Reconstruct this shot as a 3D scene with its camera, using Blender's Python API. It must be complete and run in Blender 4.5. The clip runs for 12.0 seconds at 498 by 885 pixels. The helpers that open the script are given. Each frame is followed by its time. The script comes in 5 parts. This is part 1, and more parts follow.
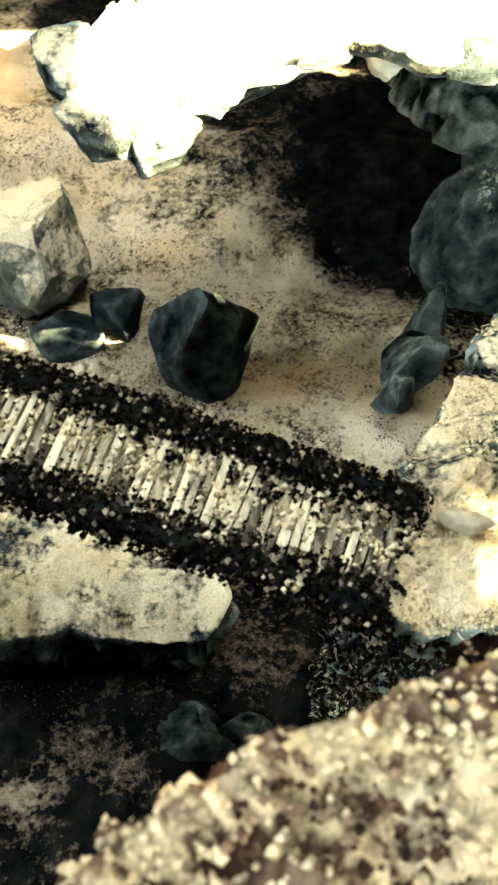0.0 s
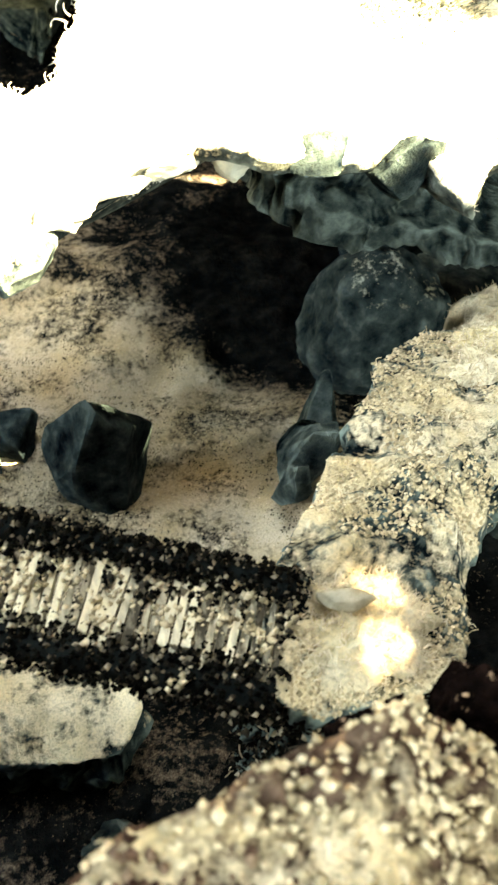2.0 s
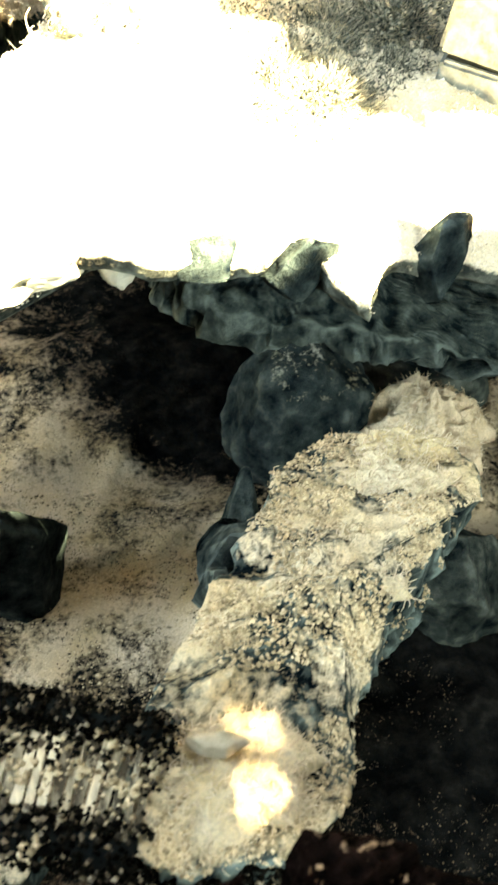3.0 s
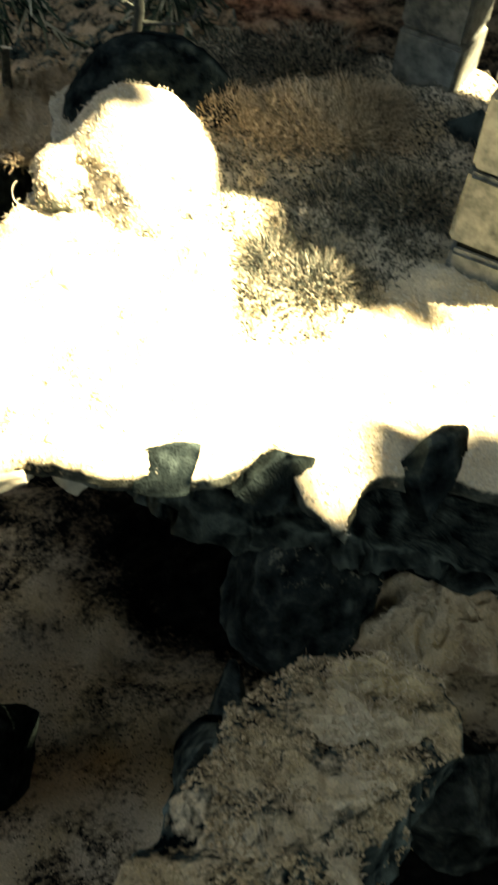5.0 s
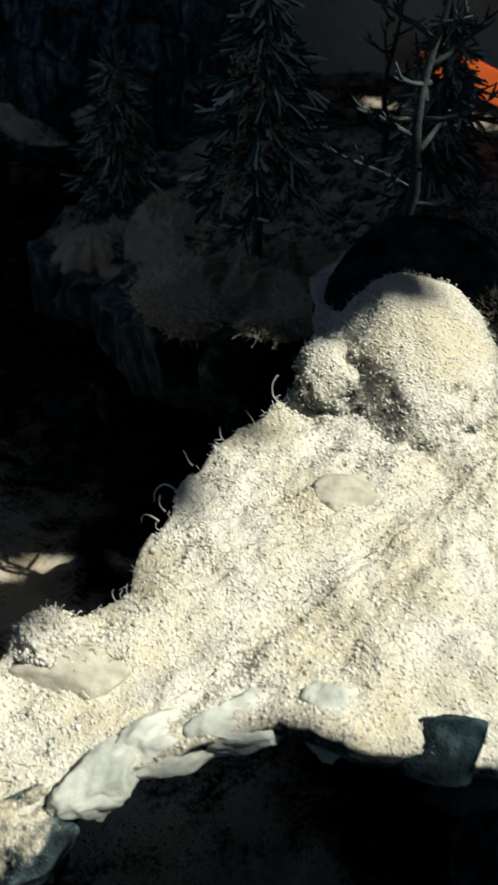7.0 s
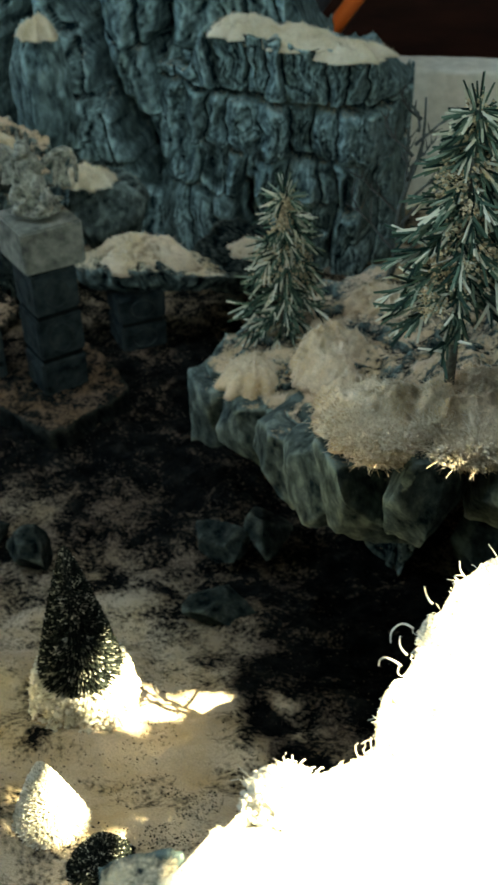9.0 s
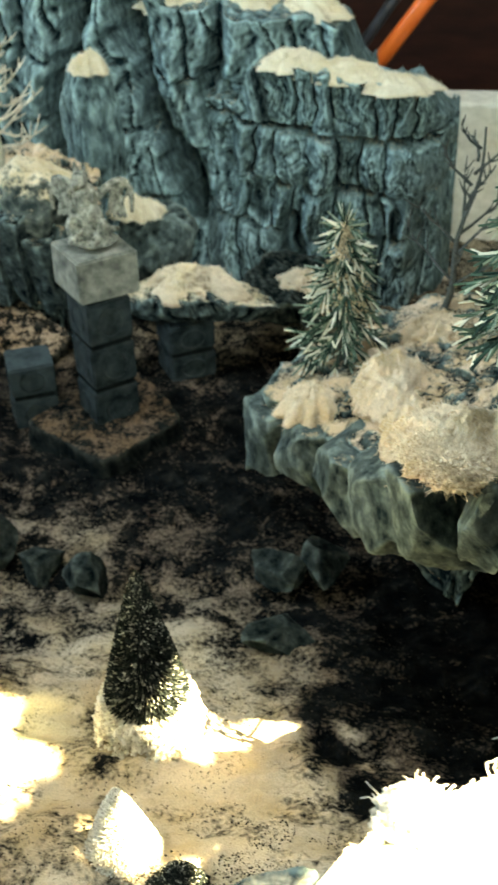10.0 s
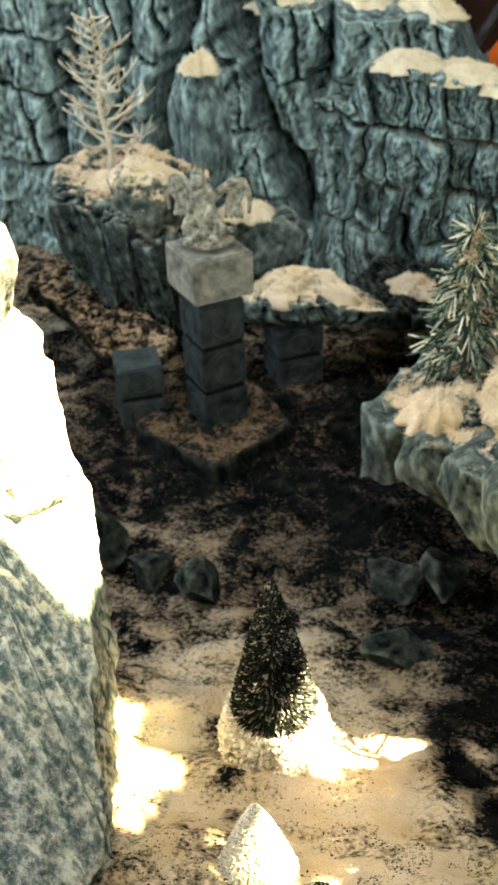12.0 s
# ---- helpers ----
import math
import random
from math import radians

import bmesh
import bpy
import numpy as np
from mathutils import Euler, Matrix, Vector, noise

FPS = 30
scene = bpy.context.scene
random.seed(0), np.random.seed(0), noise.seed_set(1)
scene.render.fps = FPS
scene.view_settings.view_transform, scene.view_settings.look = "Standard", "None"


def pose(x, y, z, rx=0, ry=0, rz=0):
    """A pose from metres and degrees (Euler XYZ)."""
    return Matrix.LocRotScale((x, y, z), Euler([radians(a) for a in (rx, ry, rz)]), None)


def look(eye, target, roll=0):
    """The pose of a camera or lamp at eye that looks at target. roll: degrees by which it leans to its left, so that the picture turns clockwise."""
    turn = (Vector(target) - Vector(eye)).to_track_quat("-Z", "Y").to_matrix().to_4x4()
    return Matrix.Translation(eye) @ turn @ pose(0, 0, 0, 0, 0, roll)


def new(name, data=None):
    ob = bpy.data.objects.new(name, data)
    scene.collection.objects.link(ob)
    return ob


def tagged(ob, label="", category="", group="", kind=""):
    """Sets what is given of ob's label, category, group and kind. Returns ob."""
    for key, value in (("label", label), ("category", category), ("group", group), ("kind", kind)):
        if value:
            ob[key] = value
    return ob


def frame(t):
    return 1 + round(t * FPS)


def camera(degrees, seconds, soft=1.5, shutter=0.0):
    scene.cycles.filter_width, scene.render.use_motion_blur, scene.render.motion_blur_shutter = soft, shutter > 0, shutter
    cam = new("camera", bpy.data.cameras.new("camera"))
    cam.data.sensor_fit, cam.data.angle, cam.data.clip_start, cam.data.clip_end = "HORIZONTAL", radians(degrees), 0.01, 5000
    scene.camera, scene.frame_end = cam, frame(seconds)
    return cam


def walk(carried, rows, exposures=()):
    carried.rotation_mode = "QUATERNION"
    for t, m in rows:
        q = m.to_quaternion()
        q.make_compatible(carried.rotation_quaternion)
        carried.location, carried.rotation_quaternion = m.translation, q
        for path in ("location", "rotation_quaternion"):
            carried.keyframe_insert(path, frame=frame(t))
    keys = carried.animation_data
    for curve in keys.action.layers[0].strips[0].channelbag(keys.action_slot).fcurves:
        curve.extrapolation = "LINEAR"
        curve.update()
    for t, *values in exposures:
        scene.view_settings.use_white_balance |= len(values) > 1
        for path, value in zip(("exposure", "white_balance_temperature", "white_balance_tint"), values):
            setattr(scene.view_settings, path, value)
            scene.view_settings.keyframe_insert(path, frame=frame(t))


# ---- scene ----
# ---- camera and its walk ----
cam = camera(24.86, 12.0, soft=2.2, shutter=0.4)
PATH = [
    (0.0, (-0.1525, -0.2792, 0.4305), (-0.0817, -0.0546, -0.0106), 15.91),
    (0.5, (-0.1497, -0.2808, 0.4297), (-0.0693, -0.0469, -0.0049), 15.33),
    (1.0, (-0.1467, -0.2819, 0.4295), (-0.0598, -0.0392, 0.0010), 14.41),
    (1.5, (-0.1429, -0.2832, 0.4307), (-0.0491, -0.0303, 0.0097), 13.29),
    (2.0, (-0.1382, -0.2833, 0.4314), (-0.0399, -0.0208, 0.0174), 12.13),
    (2.5, (-0.1277, -0.2798, 0.4323), (-0.0239, -0.0068, 0.0264), 11.20),
    (3.0, (-0.1120, -0.2706, 0.4321), (-0.0042, 0.0126, 0.0344), 10.74),
    (3.2, (-0.1077, -0.2679, 0.4311), (0.0003, 0.0185, 0.0357), 10.65),
    (4.8, (-0.0768, -0.2378, 0.4306), (0.0085, 0.0736, 0.0489), 8.61),
    (5.0, (-0.0767, -0.2342, 0.4336), (-0.0002, 0.0856, 0.0570), 7.89),
    (5.5, (-0.0775, -0.2220, 0.4347), (-0.0225, 0.1117, 0.0664), 6.37),
    (6.0, (-0.0829, -0.2087, 0.4295), (-0.0499, 0.1373, 0.0700), 4.83),
    (6.5, (-0.0879, -0.1993, 0.4254), (-0.0721, 0.1566, 0.0745), 3.76),
    (7.0, (-0.0945, -0.1887, 0.4188), (-0.0976, 0.1777, 0.0787), 2.51),
    (7.5, (-0.0989, -0.1805, 0.4125), (-0.1146, 0.1948, 0.0824), 1.93),
    (7.7, (-0.1012, -0.1772, 0.4103), (-0.1243, 0.2025, 0.0858), 1.42),
    (9.3, (-0.1267, -0.1730, 0.4004), (-0.1857, 0.2295, 0.1097), -1.07),
    (9.5, (-0.1283, -0.1740, 0.4006), (-0.1891, 0.2297, 0.1119), -1.21),
    (10.0, (-0.1436, -0.1773, 0.3965), (-0.2095, 0.2309, 0.1154), -1.31),
    (10.5, (-0.1526, -0.1773, 0.3962), (-0.2266, 0.2318, 0.1184), -1.84),
    (11.0, (-0.1633, -0.1790, 0.3974), (-0.2447, 0.2298, 0.1214), -1.88),
    (11.5, (-0.1706, -0.1776, 0.3958), (-0.2580, 0.2303, 0.1201), -1.90),
    (12.0, (-0.1742, -0.1714, 0.3893), (-0.2689, 0.2333, 0.1112), -2.24),
]
EXPOSURES = [(0.0, 6.2, 13000, 5), (2.5, 6.1, 12000, 5), (3.2, 5.9, 12000, 4), (4.8, 3.7, 11500, 4), (5.0, 3.05, 11200, 4), (5.5, 1.2, 7900, 4),
             (6.0, 0.45, 6000, 4), (6.5, 0.3, 5750, 4), (7.7, 0.3, 5500, 4), (9.3, 5.1, 9700, -6), (10.5, 5.7, 10400, 2), (12.0, 5.65, 11500, 9)]
walk(cam, [(t, look(eye, target, roll)) for t, eye, target, roll in PATH], EXPOSURES)

cam.data.dof.use_dof = True
cam.data.dof.focus_distance, cam.data.dof.aperture_fstop = 0.30, 68

# ---- world, sun and large lights ----
world = bpy.data.worlds.new("world")
scene.world = world
world.use_nodes = True
wn = world.node_tree.nodes
sky = wn.new("ShaderNodeTexSky")
sky.sky_type, sky.sun_disc = "NISHITA", False
SUN_DIR = Vector((0.52, -0.12, 0.85)).normalized()
sky.sun_elevation = math.asin(SUN_DIR.z)
sky.sun_rotation = math.atan2(SUN_DIR.x, SUN_DIR.y)
wn["Background"].inputs["Strength"].default_value = 0.1
world.node_tree.links.new(sky.outputs["Color"], wn["Background"].inputs["Color"])


def lamp(name, kind, m, energy, color, size=0.0, size_y=0.0):
    data = bpy.data.lights.new(name, kind)
    data.energy, data.color = energy, color
    if kind == "AREA":
        data.shape, data.size, data.size_y = "RECTANGLE", size, size_y
    else:
        data.angle = radians(0.3)
    ob = new(name, data)
    ob.matrix_world = m
    return ob


lamp("sun", "SUN", look(SUN_DIR * 5, (0, 0, 0)), 4.3, (1.0, 0.92, 0.76))
# unseen sky-coloured fill lamps, added with openings in the roof, south and west walls
lamp("roof_fill", "AREA", look((-0.25, 0.10, 2.44), (-0.25, 0.101, 0.0)), 0.19, (0.70, 0.92, 1.0), 1.0, 0.8)
lamp("south_fill", "AREA", look((0.50, -1.86, 1.15), (-0.25, 0.3, 0.0)), 0.40, (0.70, 0.92, 1.0), 0.8, 0.7)
lamp("west_fill", "AREA", look((-1.86, 0.10, 1.15), (-0.2, 0.1, 0.0)), 0.045, (0.66, 0.90, 1.0), 0.8, 0.7)


# ---- materials ----
def ramp(nt, fac, stops):
    r = nt.nodes.new("ShaderNodeValToRGB")
    el = r.color_ramp.elements
    while len(el) < len(stops):
        el.new(0.5)
    for e, (pos, col) in zip(el, stops):
        e.position = pos
        e.color = (*col, 1) if len(col) == 3 else col
    nt.links.new(fac, r.inputs["Fac"])
    return r.outputs["Color"]


def noise_tex(nt, scale, detail=6.0, rough=0.6, stretch=None, distortion=0.0):
    g = nt.nodes.new("ShaderNodeNewGeometry")
    vec = g.outputs["Position"]
    if stretch:
        mp = nt.nodes.new("ShaderNodeMapping")
        mp.inputs["Scale"].default_value = stretch
        nt.links.new(vec, mp.inputs["Vector"])
        vec = mp.outputs["Vector"]
    n = nt.nodes.new("ShaderNodeTexNoise")
    n.inputs["Scale"].default_value, n.inputs["Detail"].default_value = scale, detail
    n.inputs["Roughness"].default_value, n.inputs["Distortion"].default_value = rough, distortion
    nt.links.new(vec, n.inputs["Vector"])
    return n.outputs["Fac"]


def math_node(nt, op, a, b):
    n = nt.nodes.new("ShaderNodeMath")
    n.operation = op
    for k, v in enumerate((a, b)):
        if isinstance(v, (int, float)):
            n.inputs[k].default_value = v
        else:
            nt.links.new(v, n.inputs[k])
    return n.outputs[0]


def mix(nt, fac, a, b):
    m = nt.nodes.new("ShaderNodeMix")
    m.data_type = "RGBA"
    for sock, v in ((m.inputs["Factor"], fac), (m.inputs[6], a), (m.inputs[7], b)):
        if isinstance(v, (int, float)):
            sock.default_value = v
        elif isinstance(v, tuple):
            sock.default_value = (*v, 1)
        else:
            nt.links.new(v, sock)
    return m.outputs[2]


def material(name):
    m = bpy.data.materials.new(name)
    m.use_nodes = True
    return m, m.node_tree, m.node_tree.nodes["Principled BSDF"]


def finish(nt, bsdf, color, rough, bump=None, dist=0.001, strength=0.6, spec=0.3):
    if isinstance(color, tuple):
        bsdf.inputs["Base Color"].default_value = (*color, 1)
    else:
        nt.links.new(color, bsdf.inputs["Base Color"])
    if isinstance(rough, (int, float)):
        bsdf.inputs["Roughness"].default_value = rough
    else:
        nt.links.new(rough, bsdf.inputs["Roughness"])
    bsdf.inputs["Specular IOR Level"].default_value = spec
    if bump is not None:
        b = nt.nodes.new("ShaderNodeBump")
        b.inputs["Distance"].default_value, b.inputs["Strength"].default_value = dist, strength
        nt.links.new(bump, b.inputs["Height"])
        nt.links.new(b.outputs["Normal"], bsdf.inputs["Normal"])


def snowy(name, dark, light, snow, amount, patch=70.0, soft=0.22, streak=None, rough=0.8, spec=0.012, cover_shade=False, spread=2.3, tones=(0.30, 0.48, 0.68), crease_shade=3.0):
    """Painted rock with dry-brushed edges and shade coloured into its creases, under flock snow where it faces up."""
    m, nt, bsdf = material(name)
    fine = noise_tex(nt, 420, 5, 0.65)
    big = noise_tex(nt, patch, 7, 0.62, distortion=0.4)
    grain = noise_tex(nt, 1500, 2, 0.6)
    rock_n = noise_tex(nt, 130, 8, 0.65, stretch=streak, distortion=0.15)
    geo = nt.nodes.new("ShaderNodeNewGeometry")
    sep = nt.nodes.new("ShaderNodeSeparateXYZ")
    nt.links.new(geo.outputs["Normal"], sep.inputs[0])
    # pointiness brushes edges pale and paints crevice shade into the creases
    brushed = math_node(nt, "ADD", math_node(nt, "MULTIPLY", rock_n, 0.8), math_node(nt, "MULTIPLY", math_node(nt, "SUBTRACT", geo.outputs["Pointiness"], 0.5), crease_shade))
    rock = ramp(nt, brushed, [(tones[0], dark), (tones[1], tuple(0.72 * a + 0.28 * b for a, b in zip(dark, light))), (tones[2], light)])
    up = math_node(nt, "ADD", sep.outputs["Z"], math_node(nt, "MULTIPLY", math_node(nt, "SUBTRACT", big, 0.5), spread))
    up = math_node(nt, "ADD", up, math_node(nt, "MULTIPLY", math_node(nt, "SUBTRACT", fine, 0.5), 2.6 if cover_shade else 1.6))
    # snow amount from the ground's spots; the negative ones carry painted shade
    if cover_shade:
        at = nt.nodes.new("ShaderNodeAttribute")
        at.attribute_name = "cover_shade"
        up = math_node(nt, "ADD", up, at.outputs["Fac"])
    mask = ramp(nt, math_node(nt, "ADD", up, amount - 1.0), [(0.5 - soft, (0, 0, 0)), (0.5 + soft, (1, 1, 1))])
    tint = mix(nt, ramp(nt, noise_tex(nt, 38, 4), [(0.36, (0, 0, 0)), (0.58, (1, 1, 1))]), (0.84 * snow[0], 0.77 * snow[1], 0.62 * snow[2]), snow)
    if cover_shade:
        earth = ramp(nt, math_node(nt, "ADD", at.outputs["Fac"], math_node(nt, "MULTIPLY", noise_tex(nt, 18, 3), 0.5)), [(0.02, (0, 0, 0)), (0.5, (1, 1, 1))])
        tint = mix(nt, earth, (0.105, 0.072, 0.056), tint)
    tint = mix(nt, ramp(nt, grain, [(0.35, (0.55, 0.55, 0.55)), (0.6, (0, 0, 0))]), tint, tuple(0.55 * c for c in snow))
    col = mix(nt, mask, rock, tint)
    h = math_node(nt, "ADD", math_node(nt, "MULTIPLY", fine, 0.9), math_node(nt, "MULTIPLY", grain, 0.5))
    h = math_node(nt, "ADD", h, math_node(nt, "MULTIPLY", mask, 0.7))
    finish(nt, bsdf, col, rough, h, 0.0016, 0.7, spec)
    return m


SNOW = (0.80, 0.68, 0.49)
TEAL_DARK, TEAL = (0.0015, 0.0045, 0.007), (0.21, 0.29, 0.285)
MAT_PLATEAU = snowy("snow_flock_thick", TEAL_DARK, (0.26, 0.30, 0.27), (0.86, 0.80, 0.67), 1.15, patch=55, spread=1.2)
MAT_ROCK = snowy("painted_rock_dusted", TEAL_DARK, TEAL, SNOW, 0.22, patch=60)
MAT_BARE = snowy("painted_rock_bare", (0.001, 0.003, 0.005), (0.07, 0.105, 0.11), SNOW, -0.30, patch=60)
MAT_RIDGE = snowy("ridge_rock_snow", TEAL_DARK, TEAL, (0.86, 0.76, 0.58), 0.66, patch=60, spread=2.8)
MAT_BANK = snowy("near_bank_snow", (0.03, 0.015, 0.012), (0.22, 0.15, 0.11), (0.84, 0.72, 0.54), 0.55, patch=48, spread=2.8)
MAT_CLIFF = snowy("cliff_rock", (0.005, 0.015, 0.020), (0.39, 0.585, 0.595), (0.80, 0.74, 0.60), 0.30, patch=30, streak=(1.0, 1.0, 0.55), spread=0.7, tones=(0.22, 0.42, 0.72), crease_shade=3.6)
MAT_SLAB = snowy("smooth_grey_rock", (0.004, 0.009, 0.011), (0.15, 0.20, 0.195), SNOW, -0.55, patch=90, tones=(0.26, 0.44, 0.68))
MAT_LEDGETOP = snowy("ledge_rock_snow", TEAL_DARK, (0.12, 0.17, 0.165), (0.84, 0.72, 0.53), 0.74, patch=60, spread=2.8)
# mottled rock; light from above is painted as paler upward faces
MAT_TOPLIT = snowy("mottled_toplit_boulder", (0.003, 0.007, 0.009), (0.085, 0.115, 0.115), (0.42, 0.45, 0.40), 0.42, patch=110, spread=1.0, soft=0.12)
MAT_FROSTED = snowy("frosted_pale_rock", (0.03, 0.045, 0.045), (0.36, 0.40, 0.35), (0.84, 0.74, 0.56), 0.95, patch=60, spread=2.0)
MAT_STRAW = snowy("straw_crusted_rock", (0.002, 0.003, 0.003), (0.05, 0.045, 0.036), (0.42, 0.30, 0.21), 0.45, patch=120, spread=3.4)
# darker version of the painted rock, with the shade of low places coloured in
MAT_SHADEROCK = snowy("grey_rock_shaded", (0.002, 0.005, 0.006), (0.10, 0.125, 0.115), (0.42, 0.34, 0.25), -0.10, patch=90)
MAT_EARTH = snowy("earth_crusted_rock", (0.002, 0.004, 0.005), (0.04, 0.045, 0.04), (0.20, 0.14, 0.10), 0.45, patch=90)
MAT_BLOCK = snowy("upright_block_rock", (0.006, 0.014, 0.017), (0.27, 0.35, 0.33), (0.78, 0.64, 0.48), 0.12, patch=90, streak=(1.0, 1.0, 0.7), tones=(0.26, 0.44, 0.70), crease_shade=3.0)
MAT_GROUND = snowy("ground_flock", (0.0016, 0.0024, 0.0030), (0.026, 0.027, 0.025), (0.71, 0.60, 0.46), 0.42, patch=46, rough=0.9, cover_shade=True, spread=3.4, soft=0.36)
MAT_LEDGE = snowy("shelf_rock_snow", (0.003, 0.008, 0.010), (0.27, 0.37, 0.35), (0.78, 0.62, 0.46), 0.62, patch=60, spread=2.8)
MAT_BLUFF = snowy("bluff_rock", (0.07, 0.13, 0.135), (0.66, 0.74, 0.67), (0.80, 0.82, 0.72), 0.45, patch=380, streak=(2.2, 2.2, 0.8), spread=2.4, soft=0.34, tones=(0.30, 0.40, 0.52))
MAT_REDROCK = snowy("red_brown_rock", (0.0015, 0.001, 0.001), (0.014, 0.007, 0.006), (0.60, 0.40, 0.29), 0.20, patch=260, spread=3.2)


def plain(name, a, b, scale=300, rough=0.7, stretch=None, dist=0.0006, spec=0.12, metal=0.0, vary=0.12):
    m, nt, bsdf = material(name)
    n = noise_tex(nt, scale, 5, 0.6, stretch)
    n2 = noise_tex(nt, scale * 0.12, 3, 0.6)
    f = math_node(nt, "ADD", math_node(nt, "MULTIPLY", n, 0.65), math_node(nt, "MULTIPLY", n2, 0.35))
    info = nt.nodes.new("ShaderNodeObjectInfo")
    f = math_node(nt, "ADD", f, math_node(nt, "MULTIPLY", math_node(nt, "SUBTRACT", info.outputs["Random"], 0.5), vary))
    finish(nt, bsdf, ramp(nt, f, [(0.33, a), (0.62, b)]), rough, n, dist, 0.6, spec)
    bsdf.inputs["Metallic"].default_value = metal
    return m


def islands(name, cols, rough=0.7, spec=0.08):
    """Colour by loose piece, for needles, bristles and grains."""
    m, nt, bsdf = material(name)
    geo = nt.nodes.new("ShaderNodeNewGeometry")
    k = len(cols) - 1
    finish(nt, bsdf, ramp(nt, geo.outputs["Random Per Island"], [(i / k, c) for i, c in enumerate(cols)]), rough, None, spec=spec)
    return m


MAT_PLANK = plain("weathered_plank", (0.07, 0.06, 0.045), (0.80, 0.72, 0.55), 500, 0.75, (1.0, 0.3, 1.0), vary=0.42)
MAT_JOINT = plain("dark_joint", (0.004, 0.006, 0.007), (0.012, 0.015, 0.015), 200, 0.9, spec=0.02)
MAT_MOSS = islands("dark_moss", [(0.001, 0.001, 0.001), (0.001, 0.001, 0.001), (0.002, 0.002, 0.002), (0.003, 0.003, 0.002), (0.004, 0.004, 0.003), (0.006, 0.006, 0.005), (0.012, 0.011, 0.009), (0.05, 0.043, 0.035), (0.40, 0.34, 0.26)], spec=0.02)
# pillar shafts: the shade low in the basin is put into this dark colour
MAT_SHADESTONE = plain("carved_stone_shaded", (0.003, 0.007, 0.009), (0.042, 0.060, 0.065), 110, 0.8)
MAT_PALE = plain("pale_grey_stone", (0.34, 0.30, 0.22), (0.62, 0.56, 0.44), 300, 0.8)
MAT_SMOOTH = plain("smooth_pale_stone", (0.34, 0.35, 0.30), (0.80, 0.77, 0.65), 140, 0.7)
# same stone where light reaches it, its brightness put into the colour
MAT_LITCAPITAL = plain("capital_stone_lit", (0.035, 0.045, 0.045), (0.30, 0.31, 0.27), 120, 0.8)
MAT_TOWER = plain("tower_block_stone", (0.08, 0.10, 0.105), (0.34, 0.37, 0.36), 240, 0.8)
MAT_STATUE = plain("statue_stone", (0.05, 0.06, 0.055), (0.50, 0.50, 0.43), 300, 0.7)
MAT_CONE = islands("dark_green_bristle", [(0.002, 0.003, 0.003), (0.004, 0.006, 0.005), (0.007, 0.010, 0.009), (0.012, 0.016, 0.014), (0.02, 0.026, 0.022), (0.05, 0.055, 0.045), (0.62, 0.60, 0.52)])
MAT_FROST = islands("frosted_bristle", [(0.45, 0.42, 0.34), (0.80, 0.76, 0.66), (0.85, 0.82, 0.74)])
MAT_NEEDLE = islands("fir_needle", [(0.006, 0.018, 0.016), (0.010, 0.028, 0.024), (0.02, 0.05, 0.04), (0.05, 0.095, 0.075), (0.10, 0.17, 0.13), (0.30, 0.37, 0.29), (0.80, 0.79, 0.68)], 0.6)
MAT_BARK = plain("grey_bark", (0.05, 0.055, 0.05), (0.16, 0.18, 0.17), 600, 0.8)
MAT_WHITEWOOD = plain("frosted_twig", (0.38, 0.34, 0.26), (0.72, 0.66, 0.54), 500, 0.8)
MAT_TWIG = plain("dark_twig", (0.03, 0.035, 0.035), (0.10, 0.12, 0.12), 500, 0.8)
MAT_CLUMP = islands("snowy_moss", [(0.12, 0.11, 0.08), (0.42, 0.34, 0.25), (0.72, 0.60, 0.44), (0.82, 0.72, 0.56)])
MAT_DARKCLUMP = islands("dark_lichen", [(0.010, 0.016, 0.016), (0.04, 0.052, 0.048), (0.13, 0.15, 0.135), (0.28, 0.28, 0.24), (0.52, 0.48, 0.40)])
MAT_EARTHCRUMB = islands("dark_earth_crumb", [(0.002, 0.003, 0.003), (0.006, 0.007, 0.007), (0.015, 0.015, 0.014), (0.04, 0.036, 0.03), (0.16, 0.13, 0.10)], spec=0.02)
MAT_TANGRAIN = islands("tan_snow_grain", [(0.30, 0.24, 0.16), (0.62, 0.51, 0.35), (0.80, 0.68, 0.49)])
MAT_FUZZ = islands("cotton_fuzz", [(0.56, 0.46, 0.34), (0.76, 0.65, 0.50), (0.85, 0.76, 0.62)])
MAT_COTTON = snowy("cotton_snow", (0.42, 0.31, 0.22), (0.70, 0.55, 0.41), (0.84, 0.71, 0.55), 1.3, patch=80, spread=2.0)
MAT_SOFT = snowy("soft_cream_snow", TEAL_DARK, TEAL, (0.85, 0.77, 0.61), 2.0, patch=90, spread=1.0)
MAT_REDCRUMB = islands("red_brown_crumb", [(0.012, 0.006, 0.005), (0.05, 0.024, 0.018), (0.10, 0.055, 0.04), (0.30, 0.21, 0.15)])
MAT_GRAIN = islands("snow_grain", [(0.55, 0.50, 0.41), (0.78, 0.73, 0.62), (0.86, 0.83, 0.75)])
MAT_ORANGE = plain("orange_plastic", (0.75, 0.12, 0.02), (0.85, 0.16, 0.03), 40, 0.35, spec=0.5)
MAT_GREY = plain("grey_metal_bar", (0.02, 0.02, 0.024), (0.06, 0.06, 0.066), 90, 0.4)
MAT_BOARD = plain("white_foam_board", (0.55, 0.52, 0.44), (0.75, 0.71, 0.62), 120, 0.8)
